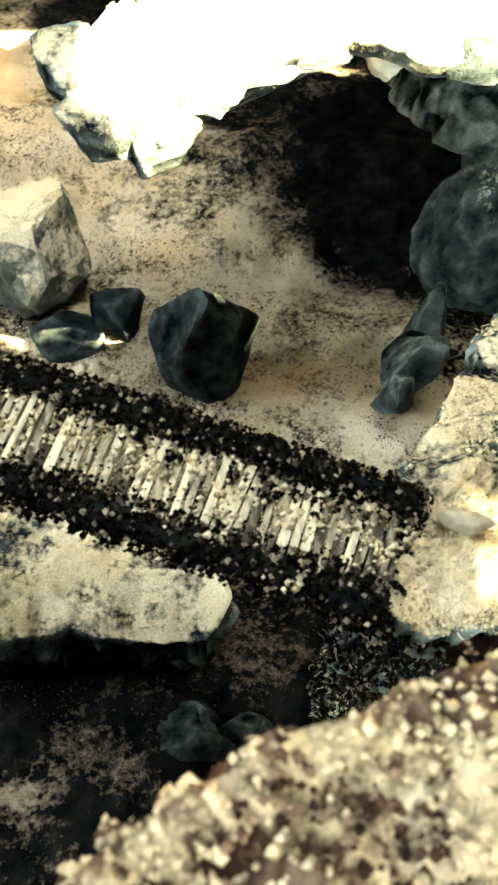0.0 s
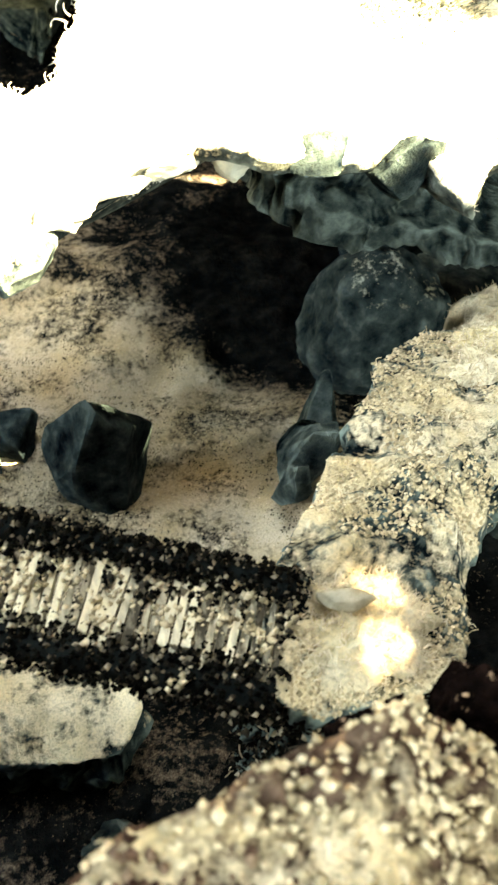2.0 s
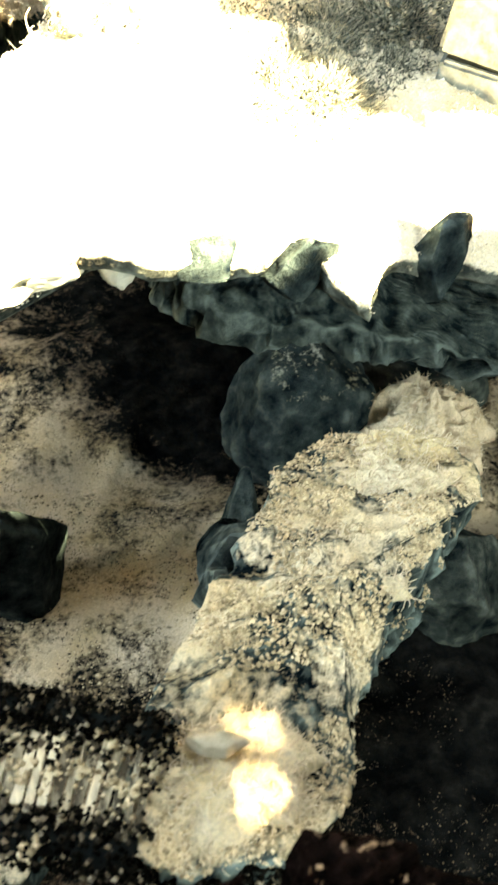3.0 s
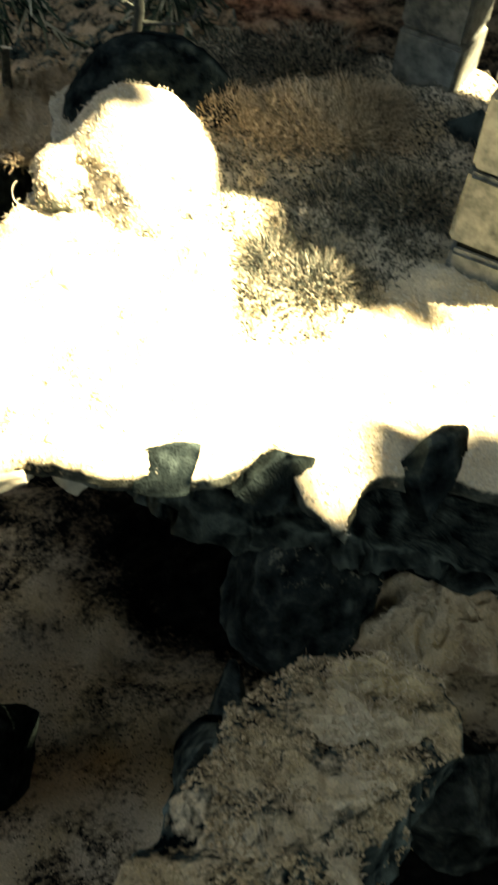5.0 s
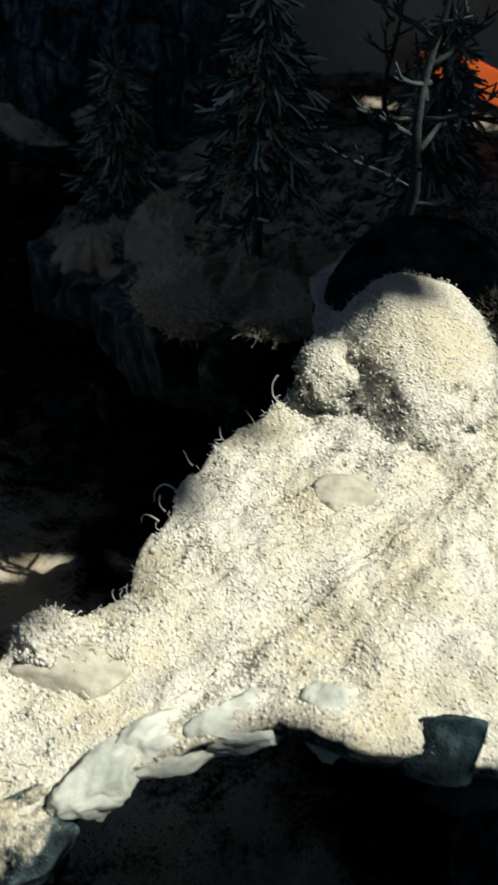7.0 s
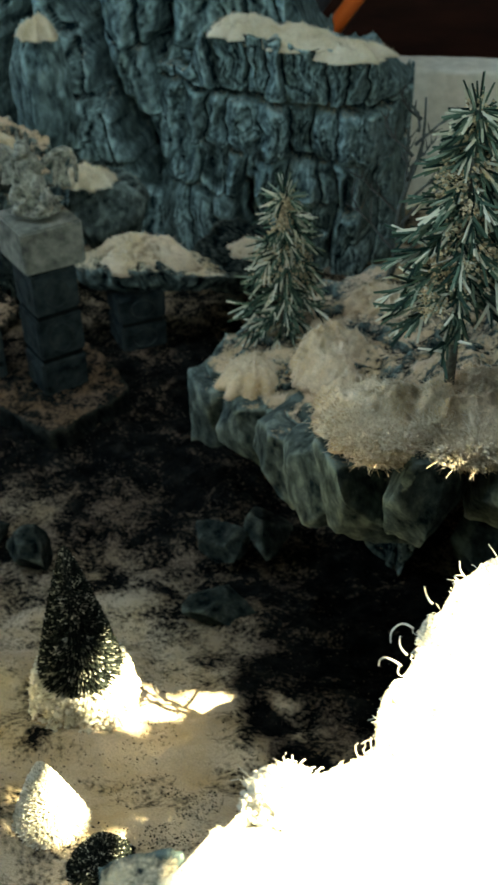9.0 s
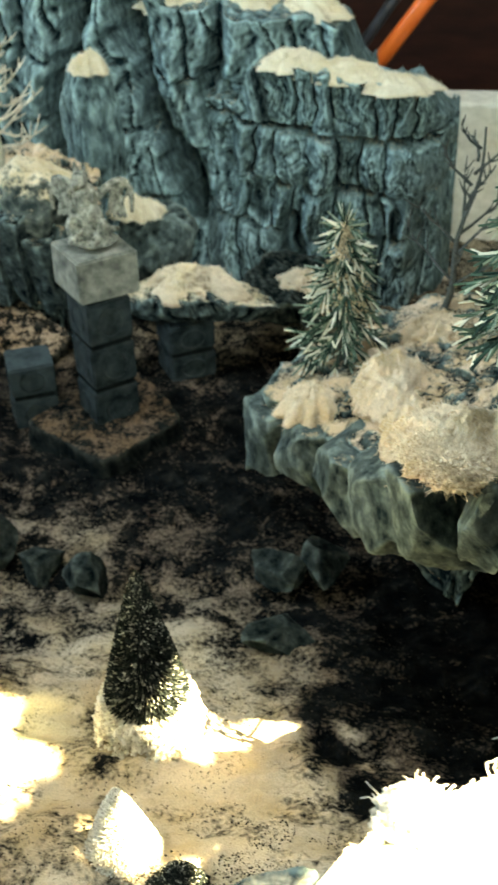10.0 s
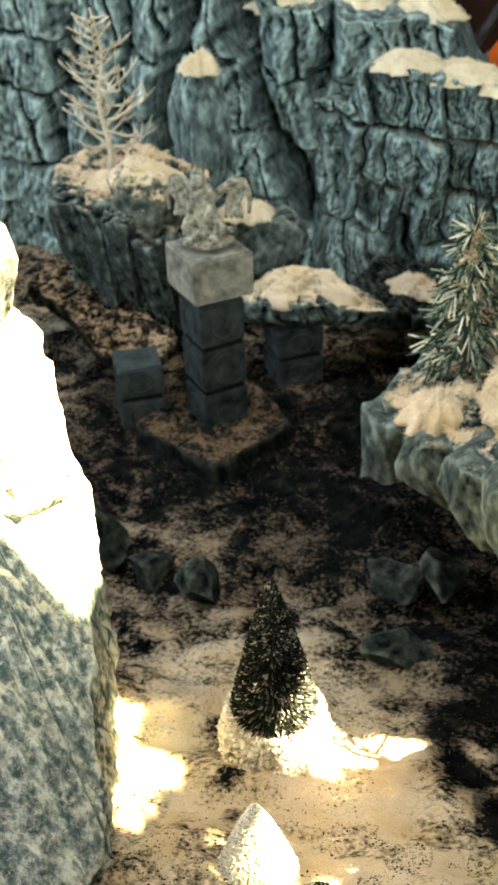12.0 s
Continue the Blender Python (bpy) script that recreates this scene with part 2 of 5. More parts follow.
MAT_WALL = plain("dark_red_panel", (0.008, 0.003, 0.002), (0.034, 0.010, 0.006), 9, 0.6, (1.0, 1.0, 4.0))
MAT_ROOM = plain("room_plaster", (0.035, 0.03, 0.027), (0.06, 0.052, 0.045), 6, 0.9)
MAT_FLOOR = plain("room_floor_wood", (0.03, 0.018, 0.012), (0.08, 0.05, 0.03), 8, 0.6, (1.0, 8.0, 1.0))
MAT_TABLE = plain("table_wood", (0.03, 0.022, 0.018), (0.07, 0.05, 0.04), 20, 0.6, (1.0, 6.0, 1.0))


# ---- builders ----
def link_mesh(name, verts, faces, mat, smooth=True, parent=None, label=""):
    me = bpy.data.meshes.new(name)
    me.from_pydata([tuple(v) for v in verts], [], faces)
    me.update()
    if smooth:
        me.polygons.foreach_set("use_smooth", [True] * len(me.polygons))
    me.materials.append(mat)
    ob = new(name, me)
    if parent is not None:
        ob.parent = parent
    if label:
        tagged(ob, label)
    return ob


def part(name, bm, mat, parent, label="", smooth=False):
    me = bpy.data.meshes.new(name)
    bm.to_mesh(me)
    bm.free()
    if smooth:
        me.polygons.foreach_set("use_smooth", [True] * len(me.polygons))
    me.materials.append(mat)
    ob = new(name, me)
    ob.parent = parent
    if label:
        tagged(ob, label)
    return ob


def base(name, loc, label, category, group="", kind="", rz=0.0):
    ob = new(name)
    ob.empty_display_size = 0.01
    ob.matrix_world = pose(*loc, 0, 0, rz)
    return tagged(ob, label, category, group, kind)


def box(bm, c, s, rz=0.0, bevel=0.0, jitter=0.0, rng=None):
    r = bmesh.ops.create_cube(bm, size=1.0)
    vs = r["verts"]
    rot = Matrix.Rotation(rz, 3, "Z")
    for v in vs:
        p = Vector((v.co.x * s[0], v.co.y * s[1], v.co.z * s[2]))
        if jitter:
            p += Vector([rng.uniform(-jitter, jitter) for _ in range(3)])
        v.co = rot @ p + Vector(c)
    if bevel:
        es = list({e for v in vs for e in v.link_edges})
        bmesh.ops.bevel(bm, geom=es, offset=bevel, segments=2, affect="EDGES")


def fbm(p, freq, octaves=4):
    return noise.fractal(Vector(p) * freq, 1.0, 2.0, octaves, noise_basis="PERLIN_ORIGINAL")


def crag(p, freq, groove=0.32):
    """Chiselled relief: each cell is a tilted facet at its own height, with a dark groove between cells."""
    q = Vector(p) * freq
    d, pts = noise.voronoi(q)
    c = pts[0]
    k = c.x * 12.9898 + c.y * 78.233 + c.z * 37.719
    h = [(math.sin(k * m) * 4375.85453) % 1.0 for m in (1.0, 1.7, 2.3, 3.1)]
    t = (q - c).dot(Vector((h[1] - 0.5, h[2] - 0.5, h[3] - 0.5)))
    return 0.6 * h[0] + 1.5 * t - groove * math.exp(-(d[1] - d[0]) / 0.055)


def along(table, x):
    return float(np.interp(x, [p[0] for p in table], [p[1] for p in table]))


def jointed(x, z, beds, width, slant, seed):
    """Relief of bedded rock: beds split by upright joints into blocks, each with its own depth and tilt, rounded at its edges."""
    k = sum(1 for zc, slope in beds if z < zc + slope * (x + 0.3))
    above = min([zc + slope * (x + 0.3) - z for zc, slope in beds[:k]] or [0.06])
    below = min([z - zc - slope * (x + 0.3) for zc, slope in beds[k:]] or [0.06])
    w = width * (1.0, 1.45, 1.2, 1.6)[k % 4]
    u = (x + slant * z) / w + 0.37 * k + seed
    u += 0.28 * math.sin(u * 2.1 + k * 1.7)
    n, f = math.floor(u), u - math.floor(u)
    h = [(math.sin((n * 12.9898 + k * 78.233 + seed * 37.7) * m) * 4375.85453) % 1.0 for m in (1.0, 1.7, 2.3)]
    edge = min(f, 1 - f)
    top, low = min(above / w, 0.5), min(below / w, 0.5)
    body = 1.5 * h[0] + 1.2 * (h[1] - 0.5) * (f - 0.5) + 0.5 * (h[2] - 0.5) * (low - top)
    round_off = 0.85 * math.exp(-edge / 0.11) + 1.0 * math.exp(-top / 0.10) + 0.6 * math.exp(-low / 0.08)
    return body - round_off


def cliff_face(name, front, z0, tops, depth, mat, label, seed, nx=420, nz=190, lean=0.16, width=0.022, relief=0.010, slant=0.0, beds=(), gullies=(), hollows=(), cracks=()):
    """A cliff that faces the viewer: jointed blocks in beds, gullies, hollows, and a snowy top."""
    verts, faces = [], []
    xs = np.linspace(front[0][0], front[-1][0], nx)
    rows = nz + 26
    for r in range(rows):
        for i, x in enumerate(xs):
            top = along(tops, x) + 0.005 * fbm((x, 0, seed), 34, 3)
            y0 = along(front, x)
            t = min(r / (nz - 1), 1.0)
            z = z0 + (top - z0) * t
            q = Vector((x, seed, z))
            wx = x + 0.0075 * fbm(q, 22, 3) + 0.002 * fbm(q, 80, 3)
            wz = z + 0.0065 * fbm(q + Vector((3, 7, 1)), 20, 3) + 0.0015 * fbm(q, 90, 2)
            out = relief * (jointed(wx, wz, beds, width, slant, seed) + 0.30 * crag((wx, seed, wz * 0.6), 1.1 / width, 0.10))
            out += relief * 0.5 * fbm((wx, seed, wz * 0.35), 60, 4) + 0.016 * fbm(q, 8, 2) + 0.0010 * fbm(q, 150, 3)
            for line, wide, deep in gullies:
                xg = along(line, z) + 0.004 * fbm((z, seed, 3), 40, 2)
                if line[0][0] - 0.02 < z < line[-1][0] + 0.05:
                    out -= deep * math.exp(-((wx - xg) / wide) ** 2)
            for zc, slope, wide in cracks:
                zz = zc + slope * (x + 0.3) + 0.0012 * fbm((x, 1, seed), 60, 3)
                out -= 0.013 * math.exp(-((z - zz) / wide) ** 2)
            for hx, hz, ha, hb, deep in hollows:
                out -= deep * math.exp(-(((wx - hx) / ha) ** 2 + ((wz - hz) / hb) ** 2) ** 2)
            y = y0 + lean * (z - z0) - out
            if r >= nz:
                k = (r - nz + 1) / 26
                y += depth * k
                z += 0.004 * fbm((x, y, seed), 40, 4) + 0.002 * math.sin(k * 3.1)
            verts.append((x, y, z))
    for r in range(rows - 1):
        for i in range(nx - 1):
            faces.append((r * nx + i, r * nx + i + 1, (r + 1) * nx + i + 1, (r + 1) * nx + i))
    last = (rows - 1) * nx
    k = len(verts)
    verts += [(verts[last + i][0], verts[last + i][1], z0) for i in range(nx)]
    faces += [(last + i, last + i + 1, k + i + 1, k + i) for i in range(nx - 1)]
    faces += [(k + i, k + i + 1, i + 1, i) for i in range(nx - 1)]
    left = [r * nx for r in range(rows)] + [k]
    right = [r * nx + nx - 1 for r in range(rows)] + [k + nx - 1]
    faces += [left, right[::-1]]
    ob = link_mesh(name, verts, faces, mat)
    bm = bmesh.new()
    bm.from_mesh(ob.data)
    bmesh.ops.recalc_face_normals(bm, faces=bm.faces)
    bm.to_mesh(ob.data)
    bm.free()
    return tagged(ob, label, "cliff")


def resample(pts, n, jag, seed):
    """Points along a closed outline of (x, y, z), roughened."""
    pts = [Vector(p) for p in pts]
    lens = [(pts[(i + 1) % len(pts)] - p).length for i, p in enumerate(pts)]
    total, out = sum(lens), []
    for k in range(n):
        d, i = total * k / n, 0
        while d > lens[i]:
            d -= lens[i]
            i += 1
        a, b, c, e = pts[i - 1], pts[i], pts[(i + 1) % len(pts)], pts[(i + 2) % len(pts)]
        t = d / max(lens[i], 1e-9)
        lin = b.lerp(c, t)
        cub = 0.5 * (2 * b + (c - a) * t + (2 * a - 5 * b + 4 * c - e) * t * t + (3 * b - a - 3 * c + e) * t ** 3)
        p = lin.lerp(cub, 0.6)
        q = Vector((p.x, p.y, seed))
        p = p + Vector((fbm(q, 60), fbm(q + Vector((9, 0, 0)), 60), 0.5 * fbm(q + Vector((0, 9, 0)), 60))) * jag
        out.append(p)
    return out


def mesa(name, outline, rings, mat, label, category, n=220, top_rings=30, centre=None, dome=0.0, rough=0.003, side=0.006,
         jag=0.004, seed=0.0, freq=55, group="", kind="", step=0.004, lump=90, drop=False, tall=0.7):
    """A rock shelf: a rough top inside the outline, sides that go down by rings of (outward, z)."""
    edge = resample(outline, n, jag, seed)
    if centre is None:
        centre = (sum(p[0] for p in outline) / len(outline), sum(p[1] for p in outline) / len(outline), sum(p[2] for p in outline) / len(outline))
    c = Vector(centre)
    verts, faces = [], []
    top = c + Vector((0, 0, dome))
    for r in range(1, top_rings + 1):
        f = r / top_rings
        for p in edge:
            q = c.lerp(p, f)
            z = q.z + dome * (1 - f * f)
            s = Vector((q.x, q.y, seed))
            z += rough * (1.6 * fbm(s, lump, 5) + 0.35 * fbm(s, 420, 2)) * (1.0 - 0.3 * f)
            verts.append((q.x, q.y, z))
    rim = verts[-n:]
    prev_out, levels = 0.0, []
    zs = [p[2] for p in rim]
    start = [(0.0, None)] + list(rings)
    for (o0, z0), (o1, z1) in zip(start, start[1:]):
        depth = (0.0 if drop else sum(zs) / n) - z1 if z0 is None else z0 - z1
        count = max(3, int(abs(depth) / step))
        for k in range(1, count + 1):
            levels.append((o0, z0, o1, z1, k / count))
    for o0, z0, o1, z1, f in levels:
        for i in range(n):
            a = Vector(rim[i])
            zz = a.z + (z0 or 0.0) * (1 - f) + z1 * f if drop else (a.z if z0 is None else z0) * (1 - f) + z1 * f
            out = o0 * (1 - f) + o1 * f
            t = Vector(rim[(i + 1) % n]) - Vector(rim[i - 1])
            nrm = Vector((t.y, -t.x, 0)).normalized()
            if nrm.dot(Vector((a.x - c.x, a.y - c.y, 0))) < 0:
                nrm = -nrm
            q = Vector((a.x, a.y, zz + seed))
            fade = min(1.0, (a.z - zz) / 0.006)
            w = Vector((q.x, q.y, q.z * tall)) + Vector((fbm(q, freq * 0.7, 3), fbm(q + Vector((5, 5, 5)), freq * 0.7, 3), 0.7 * fbm(q + Vector((8, 2, 1)), freq * 0.7, 3))) * (0.35 / freq)
            d = side * (crag(w, freq) + 0.4 * crag(w * 1.0 + Vector((1, 1, 1)), freq * 2.5) - 0.45 + 0.35 * fbm(q, freq * 3.0, 4)) * fade
            rad = Vector((a.x - c.x, a.y - c.y, 0)).normalized()
            reach = Vector((a.x - c.x, a.y - c.y, 0)).length
            p = a + rad * max(out, -0.82 * reach) + nrm * d
            verts.append((p.x, p.y, zz + 0.3 * side * fbm(q, 90, 2) * fade))
    rows = len(verts) // n
    for r in range(rows - 1):
        for i in range(n):
            j = (i + 1) % n
            faces.append((r * n + i, (r + 1) * n + i, (r + 1) * n + j, r * n + j))
    k = len(verts)
    verts.append((c.x, c.y, verts[0][2]))
    faces += [(k, i, (i + 1) % n) for i in range(n)]
    bot = rows - 1
    faces.append([bot * n + i for i in range(n)][::-1])
    ob = link_mesh(name, verts, faces, mat)
    bm = bmesh.new()
    bm.from_mesh(ob.data)
    bmesh.ops.recalc_face_normals(bm, faces=bm.faces)
    bm.to_mesh(ob.data)
    bm.free()
    return tagged(ob, label, category, group, kind)


def rock(name, loc, radii, mat, label, seed=0, rz=0.0, tilt=0.0, cuts=12, rough=0.08, sub=4, group="", category="rock", keep=0.62, turn=0.0):
    """A boulder: a ball cut by flat facets, then roughened."""
    rng = random.Random(seed)
    bm = bmesh.new()
    bmesh.ops.create_icosphere(bm, subdivisions=sub, radius=1.0)
    planes = []
    for _ in range(cuts):
        v = Vector((rng.gauss(0, 1), rng.gauss(0, 1), rng.gauss(0, 1))).normalized()
        planes.append((v, rng.uniform(keep, min(0.92, keep + 0.26))))
    off = Vector((seed * 3.7, seed * 1.3, 0))
    rot = Euler((tilt, turn, rz)).to_matrix()
    for v in bm.verts:
        p = v.co.copy()
        for nv, d in planes:
            k = p.dot(nv)
            if k > d:
                p -= nv * (k - d)
        p += v.co * rough * (fbm(p + off, 2.2, 5) + 0.5 * fbm(p + off, 7.0, 3))
        v.co = rot @ Vector((p.x * radii[0], p.y * radii[1], p.z * radii[2]))
    me = bpy.data.meshes.new(name)
    bm.to_mesh(me)
    bm.free()
    me.polygons.foreach_set("use_smooth", [keep > 0.56] * len(me.polygons))
    me.materials.append(mat)
    ob = new(name, me)
    ob.location = loc
    return tagged(ob, label, category, group)


def column_block(parent, loc, size, mat, seed, rz, lean=0.0):
    """An upright chiselled block: a tapered prism with broken ends, subdivided and roughened."""
    rng = random.Random(seed)
    bm = bmesh.new()
    bmesh.ops.create_cube(bm, size=1.0)
    bmesh.ops.subdivide_edges(bm, edges=bm.edges[:], cuts=13, use_grid_fill=True)
    off = Vector((seed * 1.7, seed * 0.9, 4))
    planes = []
    for _ in range(7):
        v = Vector((rng.gauss(0, 1), -abs(rng.gauss(0, 1)), rng.gauss(0, 0.7))).normalized()
        planes.append((v, rng.uniform(0.36, 0.52)))
    slant = rng.uniform(-0.35, 0.35)
    for v in bm.verts:
        p = v.co.copy()
        p.z += slant * p.x * (0.5 - p.z)
        for nv, d in planes:
            k = p.dot(nv)
            if k > d:
                p -= nv * (k - d)
        p *= 1 + 0.10 * fbm(p + off, 2.6, 5)
        t = 1.0 + 0.22 * p.z
        q = Vector((p.x * size[0] * t, p.y * size[1] * t - lean * p.z * size[2], p.z * size[2]))
        v.co = Matrix.Rotation(rz, 3, "Z") @ q + Vector(loc)
    return part("rock_block", bm, mat, parent, smooth=True)


def wisps(ob, count, length, mat, seed, lean=0.0):
    """Fine curled cotton fibres that stand off a heap of snow."""
    rng = random.Random(seed)
    v, f = [], []
    for q, nrm in surface_points(ob, count, rng, lean):
        d = (nrm * 0.9 + Vector([rng.uniform(-1, 1) for _ in range(3)])).normalized()
        path = [ob.location + q - nrm * 0.0004]
        for _ in range(3):
            path.append(path[-1] + d * length * rng.uniform(0.15, 0.45))
            d = (d + Vector([rng.uniform(-0.8, 0.8) for _ in range(3)])).normalized()
        tube(v, f, path, [0.00016, 0.00015, 0.00013, 0.00008], 3)
    hair = link_mesh("cotton_fuzz", v, f, mat, True, ob, "fine curled cotton fibres")
    hair.matrix_parent_inverse = Matrix.Translation(-ob.location)
    return tagged(hair, kind="stuff")


def drift(loc, radii, seed, label, mat=None):
    """A soft heap of cotton snow: a low billowed mound that thins out to its edge."""
    off = Vector((seed * 2.1, seed * 0.7, 3))
    rings, seg = 34, 76
    verts, faces = [(0, 0, radii[2])], []
    for i in range(1, rings + 1):
        r = i / rings
        for j in range(seg):
            a = 2 * math.pi * j / seg
            d = Vector((math.cos(a), math.sin(a), 0))
            k = 1 + 0.45 * fbm(d * 1.2 + off, 1.6, 4)
            p = d * r
            billow = 0.55 - abs(fbm(p + off, 2.6, 3)) * 1.1
            h = max(0.0, 1 - r * r) ** 0.75 * (0.85 + 0.45 * fbm(p + off, 1.9, 3) + 0.55 * billow + 0.16 * fbm(p + off, 9.0, 4)) - 0.45 * r ** 3
            verts.append((p.x * radii[0] * k, p.y * radii[1] * k, h * radii[2]))
    faces += [(0, 1 + j, 1 + (j + 1) % seg) for j in range(seg)]
    for i in range(rings - 1):
        for j in range(seg):
            a, b = 1 + i * seg + j, 1 + i * seg + (j + 1) % seg
            faces.append((a, a + seg, b + seg, b))
    faces.append([1 + (rings - 1) * seg + j for j in range(seg)][::-1])
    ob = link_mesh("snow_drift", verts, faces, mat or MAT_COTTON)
    ob.location = loc
    wisps(ob, int(800 * min(1.6, radii[0] / 0.022)), 0.0034, MAT_FUZZ, seed + 5)
    return tagged(ob, label, "snow", "snow drifts")


def tube(verts, faces, path, radii, seg=7):
    """A tapered tube along a path, added to lists."""
    start = len(verts)
    for i, p in enumerate(path):
        p = Vector(p)
        d = (Vector(path[min(i + 1, len(path) - 1)]) - Vector(path[max(i - 1, 0)])).normalized()
        a = d.cross(Vector((0.3, 0.2, 1))) if abs(d.z) < 0.9 else d.cross(Vector((1, 0, 0)))
        a.normalize()
        b = d.cross(a)
        for k in range(seg):
            t = 2 * math.pi * k / seg
            verts.append(p + (a * math.cos(t) + b * math.sin(t)) * radii[i])
    for i in range(len(path) - 1):
        for k in range(seg):
            j = (k + 1) % seg
            faces.append((start + i * seg + k, start + i * seg + j, start + (i + 1) * seg + j, start + (i + 1) * seg + k))
    faces.append([start + k for k in range(seg)][::-1])
    faces.append([start + (len(path) - 1) * seg + k for k in range(seg)])


def bristle(verts, faces, a, b, w, rng):
    """A thin three-sided needle from a to b."""
    a, b = Vector(a), Vector(b)
    d = (b - a).normalized()
    s = d.orthogonal().normalized()
    s.rotate(Matrix.Rotation(rng.uniform(0, 6.3), 3, d))
    u = d.cross(s)
    k = len(verts)
    for q, ww in ((a, w), (b, w * 0.6)):
        for ang in (0, 2.1, 4.2):
            verts.append(q + (s * math.cos(ang) + u * math.sin(ang)) * ww)
    faces += [(k, k + 1, k + 4, k + 3), (k + 1, k + 2, k + 5, k + 4), (k + 2, k, k + 3, k + 5), (k + 3, k + 4, k + 5)]


def fleck(verts, faces, c, r, rng):
    """A small uneven grain with eight faces."""
    k = len(verts)
    c = Vector(c)
    for d in ((1, 0, 0), (-1, 0, 0), (0, 1, 0), (0, -1, 0), (0, 0, 1), (0, 0, -1)):
        verts.append(c + Vector(d) * r * rng.uniform(0.7, 1.15) + Vector([rng.uniform(-0.2, 0.2) * r for _ in range(3)]))
    for x in (0, 1):
        for y in (2, 3):
            for z in (4, 5):
                f = (k + x, k + y, k + z)
                faces.append(f if (x + y + z) % 2 == 0 else f[::-1])


def cone_tree(loc, height, radius, mat, label, seed, frost_from=None, lean=(0.0, 0.0)):
    rng = random.Random(seed)
    ob = base("bottle_brush_tree", loc, label, "tree", "bottle brush trees")
    v, f, fv, ff = [], [], [], []
    stem = 0.10 * height
    for _ in range(9500):
        t = rng.random() ** 1.35
        z = stem + t * (height - stem)
        a = rng.uniform(0, 2 * math.pi)
        prof = (1 - t) ** 0.8 * (0.55 + 0.45 * min(1.0, t / 0.06))
        r = radius * prof * rng.uniform(0.96, 1.03) + 0.0006
        axis = Vector((lean[0] * z, lean[1] * z, 0))
        d = Vector((math.cos(a), math.sin(a), 0))
        p0 = axis + d * r * 0.72 + Vector((0, 0, z - 0.0010))
        p1 = axis + d * r + Vector((0, 0, z + rng.uniform(-0.001, 0.0016)))
        if frost_from is not None and z < frost_from:
            p1 = axis + d * r * 1.07 + Vector((0, 0, z + rng.uniform(-0.002, 0.002)))
        low = frost_from is not None and z < frost_from
        bristle(fv if low else v, ff if low else f, p0, p1, 0.00058, rng)
    for _ in range(1600 if frost_from is not None else 0):
        z = rng.uniform(stem * 0.7, frost_from)
        a = rng.uniform(0, 6.283)
        r = radius * 1.05 * (1 - (z - stem) / (height - stem)) ** 0.8 * rng.uniform(0.92, 1.08)
        fleck(fv, ff, (r * math.cos(a), r * math.sin(a), z), rng.uniform(0.0006, 0.0016), rng)
    tagged(link_mesh("bristle_crown", v, f, mat, False, ob), kind="stuff")
    if fv:
        tagged(link_mesh("frosted_skirt", fv, ff, MAT_FROST, False, ob, "snow-flocked lower bristles"), kind="stuff")
    tv, tf = [], []
    tube(tv, tf, [(0, 0, -0.004), (0, 0, stem), (lean[0] * height, lean[1] * height, height * 0.97)], [0.0016, 0.0014, 0.0004])
    link_mesh("trunk", tv, tf, MAT_BARK, True, ob)
    return ob


